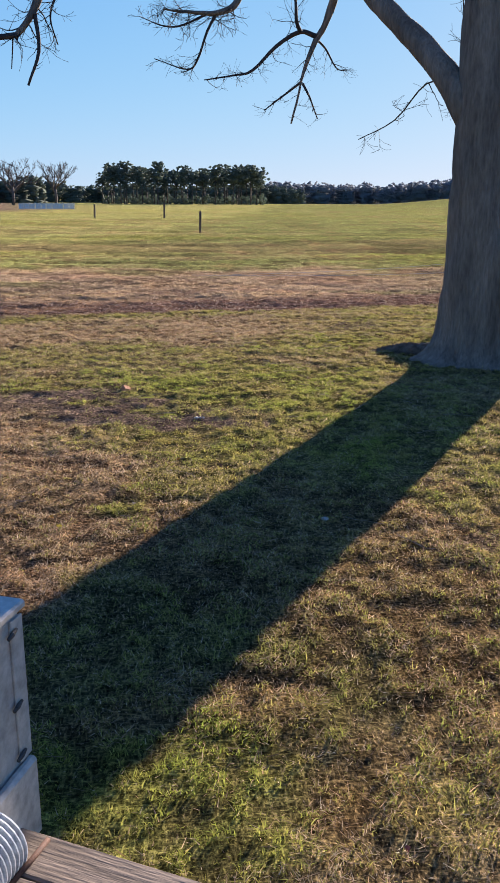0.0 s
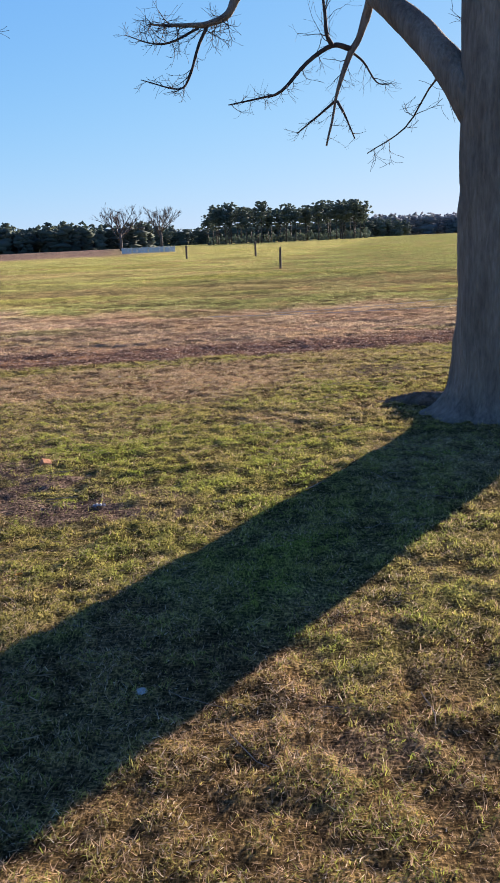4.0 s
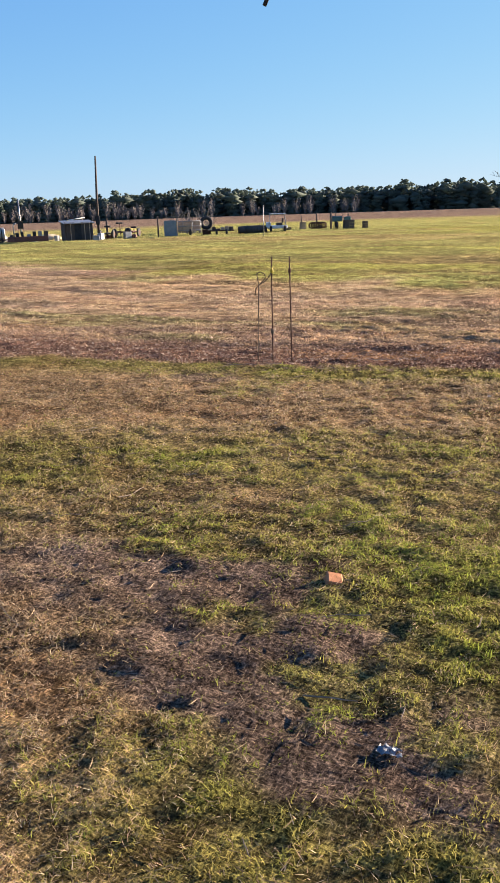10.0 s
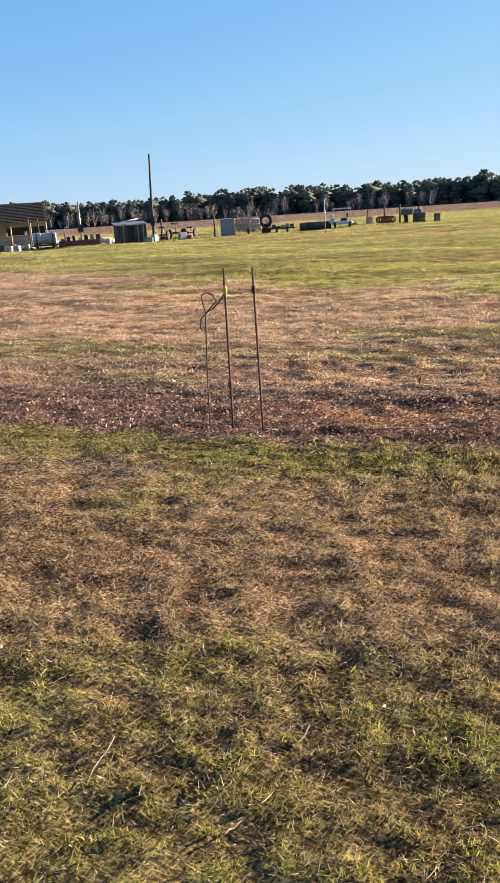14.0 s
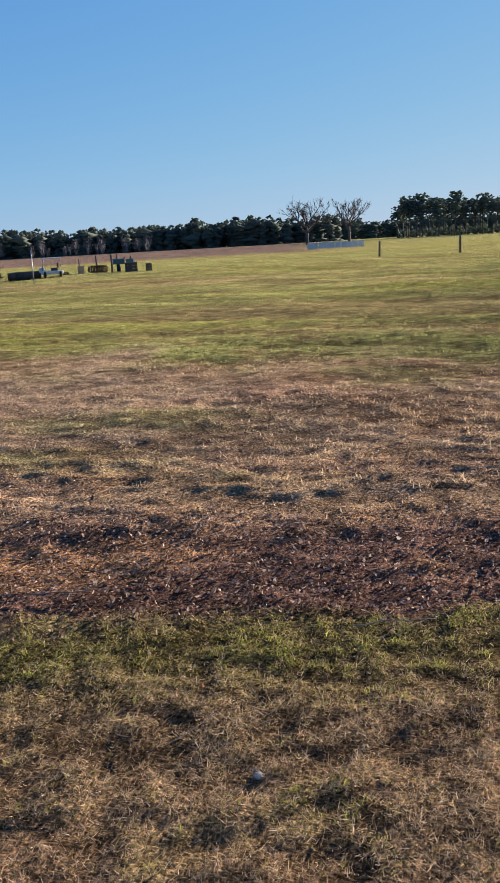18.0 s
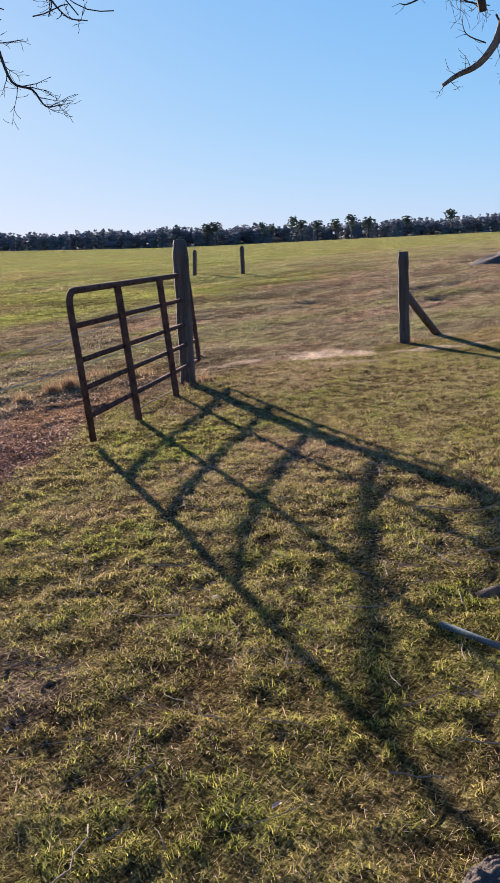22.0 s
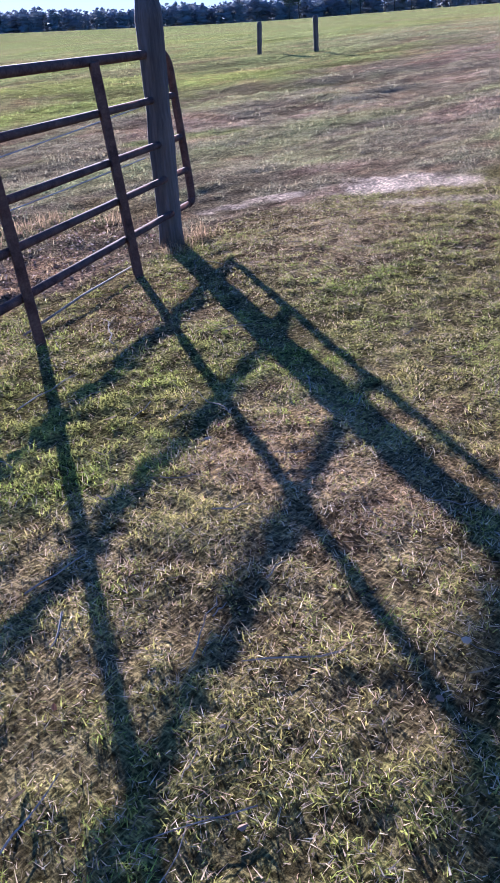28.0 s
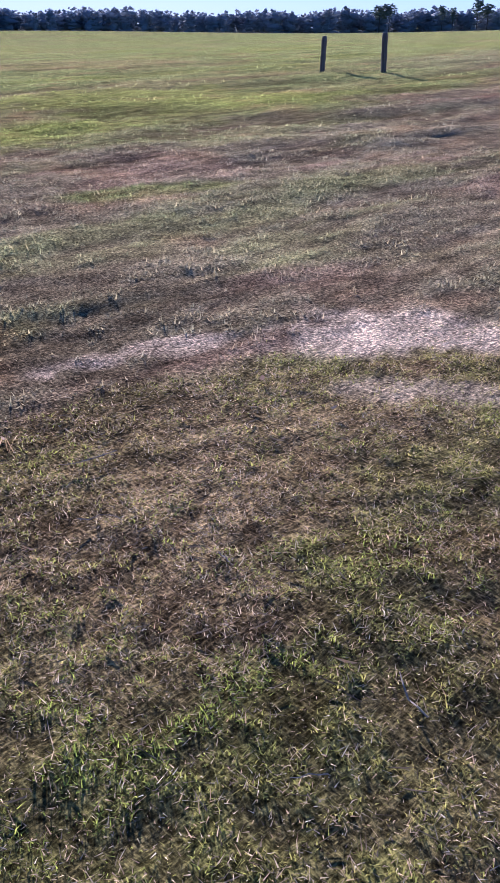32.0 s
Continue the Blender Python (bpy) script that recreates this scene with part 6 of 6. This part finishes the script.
M_DRYSTICK = simple("dry_stick", (0.14, 0.105, 0.08), (0.32, 0.26, 0.20), 18, 0.95)
brick_piece()
plastic_bit()
pale_stone(0.17, 1.83, 0.026, 1)
pale_stone(3.02, 8.72, 0.017, 2)
pale_stone(-1.27, 9.31, 0.018, 3)
for k, (x, y, L, a, r) in enumerate(((-0.05, 11.25, 0.45, -50, 0.008), (-0.2, 9.7, 0.28, -60, 0.005), (1.17, 9.05, 0.42, 30, 0.006), (1.3, 3.5, 0.3, 20, 0.004), (4.6, 8.1, 0.55, -70, 0.008),
                                     (4.3, 7.7, 0.6, -20, 0.009), (5.0, 7.2, 0.7, 10, 0.009), (3.9, 8.0, 0.4, 60, 0.006), (2.7, 8.9, 0.35, 120, 0.005), (2.2, 8.2, 0.3, 80, 0.005),
                                     (1.4, 8.0, 0.35, 20, 0.006), (5.9, 10.6, 0.3, 70, 0.005), (4.8, 9.6, 0.25, 30, 0.004), (3.0, 9.8, 0.3, -20, 0.004), (-2.6, 10.6, 0.5, 15, 0.007),
                                     (-3.9, 9.9, 0.6, 25, 0.007), (-3.2, 10.0, 0.45, -10, 0.006), (-0.9, 10.5, 0.4, 15, 0.006), (0.7, 10.9, 0.5, -30, 0.006), (1.6, 11.3, 0.4, 20, 0.006),
                                     (7.5, 12.2, 0.3, 40, 0.005), (6.3, 11.7, 0.45, 55, 0.006), (5.6, 11.3, 0.4, 15, 0.006), (-1.2, 5.9, 0.25, 60, 0.004), (-0.6, 6.6, 0.3, -35, 0.004))):
    stick(x, y, L, a, r * 0.62, 40 + k)
ob = thing("old_pipe", at_ground(3.185, 7.485, 0.0) @ pose(0, 0, 0, 0, 0, 74), "short green-grey plastic pipe lying by the roots", "pipe")
tube_part("pipe", [(-0.2, 0, 0.02), (0.0, 0.005, 0.025), (0.22, 0, 0.02)], [0.013, 0.014, 0.014], M_PIPE, ob, 12)


def low_wires():
    """The sagging electric wires of the old fence line by the gate."""
    for a, b, sag in (((-0.3, 11.35, 0.52), (7.85, 12.95, 0.62), 0.10), ((0.5, 13.4, 0.35), (7.9, 13.0, 0.95), 0.12)):
        ob = thing("fence_wire", Matrix.Translation(a), "thin sagging bare fence wire along the leaf drift", "wire", "fence wires")
        A, B = Vector(a), Vector(b)
        pts = [(A.lerp(B, t / 12) - A) - Vector((0, 0, sag * 4 * (t / 12) * (1 - t / 12))) for t in range(13)]
        tube_part("wire", pts, [0.0038] * 13, M_WIRE, ob, 5)


low_wires()


def tufts():
    """Pale bunch-grass clumps behind the gate and at the posts."""
    r = np.random.default_rng(15)
    for cx, cy, n, h, w in ((6.78, 14.0, 420, 0.20, 0.045), (7.04, 13.98, 620, 0.23, 0.06), (6.24, 13.9, 300, 0.17, 0.05), (7.65, 14.34, 200, 0.14, 0.13), (8.0, 14.42, 200, 0.15, 0.13), (8.26, 13.82, 160, 0.14, 0.09), (5.0, 17.6, 300, 0.15, 0.10), (8.15, 12.78, 160, 0.18, 0.07), (7.75, 12.65, 120, 0.14, 0.07), (12.1, 11.8, 160, 0.12, 0.10), (5.3, 14.6, 160, 0.12, 0.08), (0.94, 41.0, 300, 0.25, 0.4)):
        x, y = cx + r.normal(0, w, n), cy + r.normal(0, w, n)
        tone = np.array([0.36, 0.25, 0.15]) * r.uniform(0.55, 1.1, n)[:, None]
        ob = blades(x, y, r.uniform(0.4, 1.0, n) * h, np.full(n, 0.0032), np.abs(r.normal(0.62, 0.35, n)), tone, "bunch_grass", M_GRASS, "pale dry bunch of standing dead grass", "grass")


tufts()


def twig_litter():
    """Fine dead twigs strewn over the grass, thickest under the tree."""
    r = random.Random(77)
    P = []
    for k in range(520):
        if k < 260:
            x, y = r.gauss(3.0, 2.0), r.gauss(8.3, 1.6)
        else:
            x, y = r.uniform(-4.5, 8.5), r.uniform(0.5, 12.4)
        if y > 12.6 or abs(x - 2.84) < 0.7 and abs(y - 6.38) < 0.7:
            continue
        L, a, rad = r.uniform(0.06, 0.26), r.uniform(0, 6.28), r.uniform(0.0013, 0.0032)
        z = far_z(x, y) + 0.014
        bend_ = r.uniform(-0.3, 0.3)
        pts = []
        for j in range(5):
            t = j / 4 - 0.5
            o = bend_ * L * (0.25 - t * t)
            pts.append((x + math.cos(a) * L * t - math.sin(a) * o, y + math.sin(a) * L * t + math.cos(a) * o, z + r.uniform(0.0, 0.016)))
        P.append(tube_arrays(pts, [rad, rad, rad * 0.9, rad * 0.8, rad * 0.5], 4, False))
    v, t = joined(P)
    tagged(new("twig_litter", mesh_arrays("twig_litter", v, t, M_DRYSTICK)), "fine dead twigs strewn over the yard grass", "twigs", kind="stuff")


twig_litter()
pole = thing("fallen_pole", Matrix.Translation((6.33, 12.2, 0.03)), "thin grey pole lying along the foot of the gate", "pole")
tube_part("stem", [(-0.3, -0.12, 0.0), (0.3, 0.11, 0.02), (0.95, 0.35, 0.015)], [0.007, 0.007, 0.005], M_DRYSTICK, pole, 7)


M_LEAF = {"tan": simple("tan_dead_leaf", (0.36, 0.27, 0.18), (0.56, 0.45, 0.33), 40, 0.85, relief=0.2, dist=0.001),
          "pale": simple("pale_dead_leaf", (0.27, 0.21, 0.14), (0.40, 0.32, 0.23), 40, 0.85, relief=0.2, dist=0.001),
          "red": simple("red_dead_leaf", (0.24, 0.07, 0.04), (0.40, 0.14, 0.08), 40, 0.85, relief=0.2, dist=0.001),
          "orange": simple("orange_dead_leaf", (0.50, 0.22, 0.03), (0.66, 0.34, 0.06), 40, 0.85, relief=0.2, dist=0.001)}


def dead_leaf(x, y, ang, size, tone):
    """A single curled leaf: a pointed blade folded on its midrib, with a stalk."""
    ob = thing("dead_leaf", at_ground(x, y, 0.022) @ pose(0, 0, 0, 0, 0, ang), "curled " + tone + " dead leaf lying on the turf", "leaf", "single fallen leaves")
    V, F, n = [], [], 8
    for i in range(n + 1):
        u = i / n
        w = size * 0.27 * math.sin(math.pi * u) ** 0.75
        for s_ in (-1, 0, 1):
            V.append((size * (u - 0.5), s_ * w * (0.8 + 0.4 * math.sin(9 * u + ang)), 0.75 * abs(s_) * w * (0.6 + 0.8 * math.sin(5 * u + s_ + ang) ** 2) + size * 0.45 * (u - 0.4) ** 2))
    for i in range(n):
        for j in (0, 1):
            a = i * 3 + j
            F.append((a, a + 3, a + 4, a + 1))
    part_mesh("blade", mesh_arrays("blade", V, F, M_LEAF[tone], smooth=True), ob)
    tube_part("stalk", [(-0.5 * size, 0, size * 0.09), (-0.75 * size, 0.01, size * 0.12)], [0.0012, 0.0008], M_DRYSTICK, ob, 5)


for k, (x, y, tone) in enumerate(((-1.28, 9.31, "tan"), (-0.9, 2.06, "tan"), (-1.35, 1.93, "orange"), (5.88, 11.54, "pale"), (6.67, 11.47, "pale"), (5.62, 10.36, "pale"), (5.74, 10.41, "red"),
                                  (1.78, 8.7, "pale"), (1.93, 7.67, "tan"), (-1.46, 8.08, "tan"), (-2.39, 9.2, "pale"), (-2.61, 7.71, "tan"), (-0.06, -0.67, "red"), (3.1, 8.79, "pale"),
                                  (-0.64, 2.98, "orange"), (-0.69, 2.7, "tan"), (1.3, 8.39, "pale"))):
    dead_leaf(x, y, 67 * k % 360, 0.028 + 0.007 * (k % 3), tone)

M_PETAL = simple("yellow_petal", (0.62, 0.45, 0.02), (0.75, 0.58, 0.05), 60, 0.7)
M_STALK = simple("green_stalk", (0.10, 0.14, 0.04), (0.18, 0.24, 0.06), 30, 0.8)


def dandelion(x, y):
    ob = thing("dandelion", at_ground(x, y, 0.0), "single low yellow dandelion flower in the turf", "flower", "dandelions in the turf")
    tube_part("stalk", [(0, 0, -0.01), (0.003, 0, 0.02), (0.004, 0, 0.035)], [0.0015] * 3, M_STALK, ob, 5)
    P = []
    for k in range(22):
        a, up = k * 2.4, 0.002 + 0.006 * ((k * 7) % 5) / 5
        P.append(tube_arrays([(0.004, 0, 0.035), (0.004 + math.cos(a) * 0.008, math.sin(a) * 0.008, 0.037 + up), (0.004 + math.cos(a) * 0.015, math.sin(a) * 0.015, 0.036 + up)], [0.0012, 0.0018, 0.0012], 4, False))
    v, t = joined(P)
    part_mesh("flower_head", mesh_arrays("flower_head", v, t, M_PETAL), ob)


for x, y in ((1.45, 1.36), (-2.4, 3.03), (-1.29, 1.74)):
    dandelion(x, y)
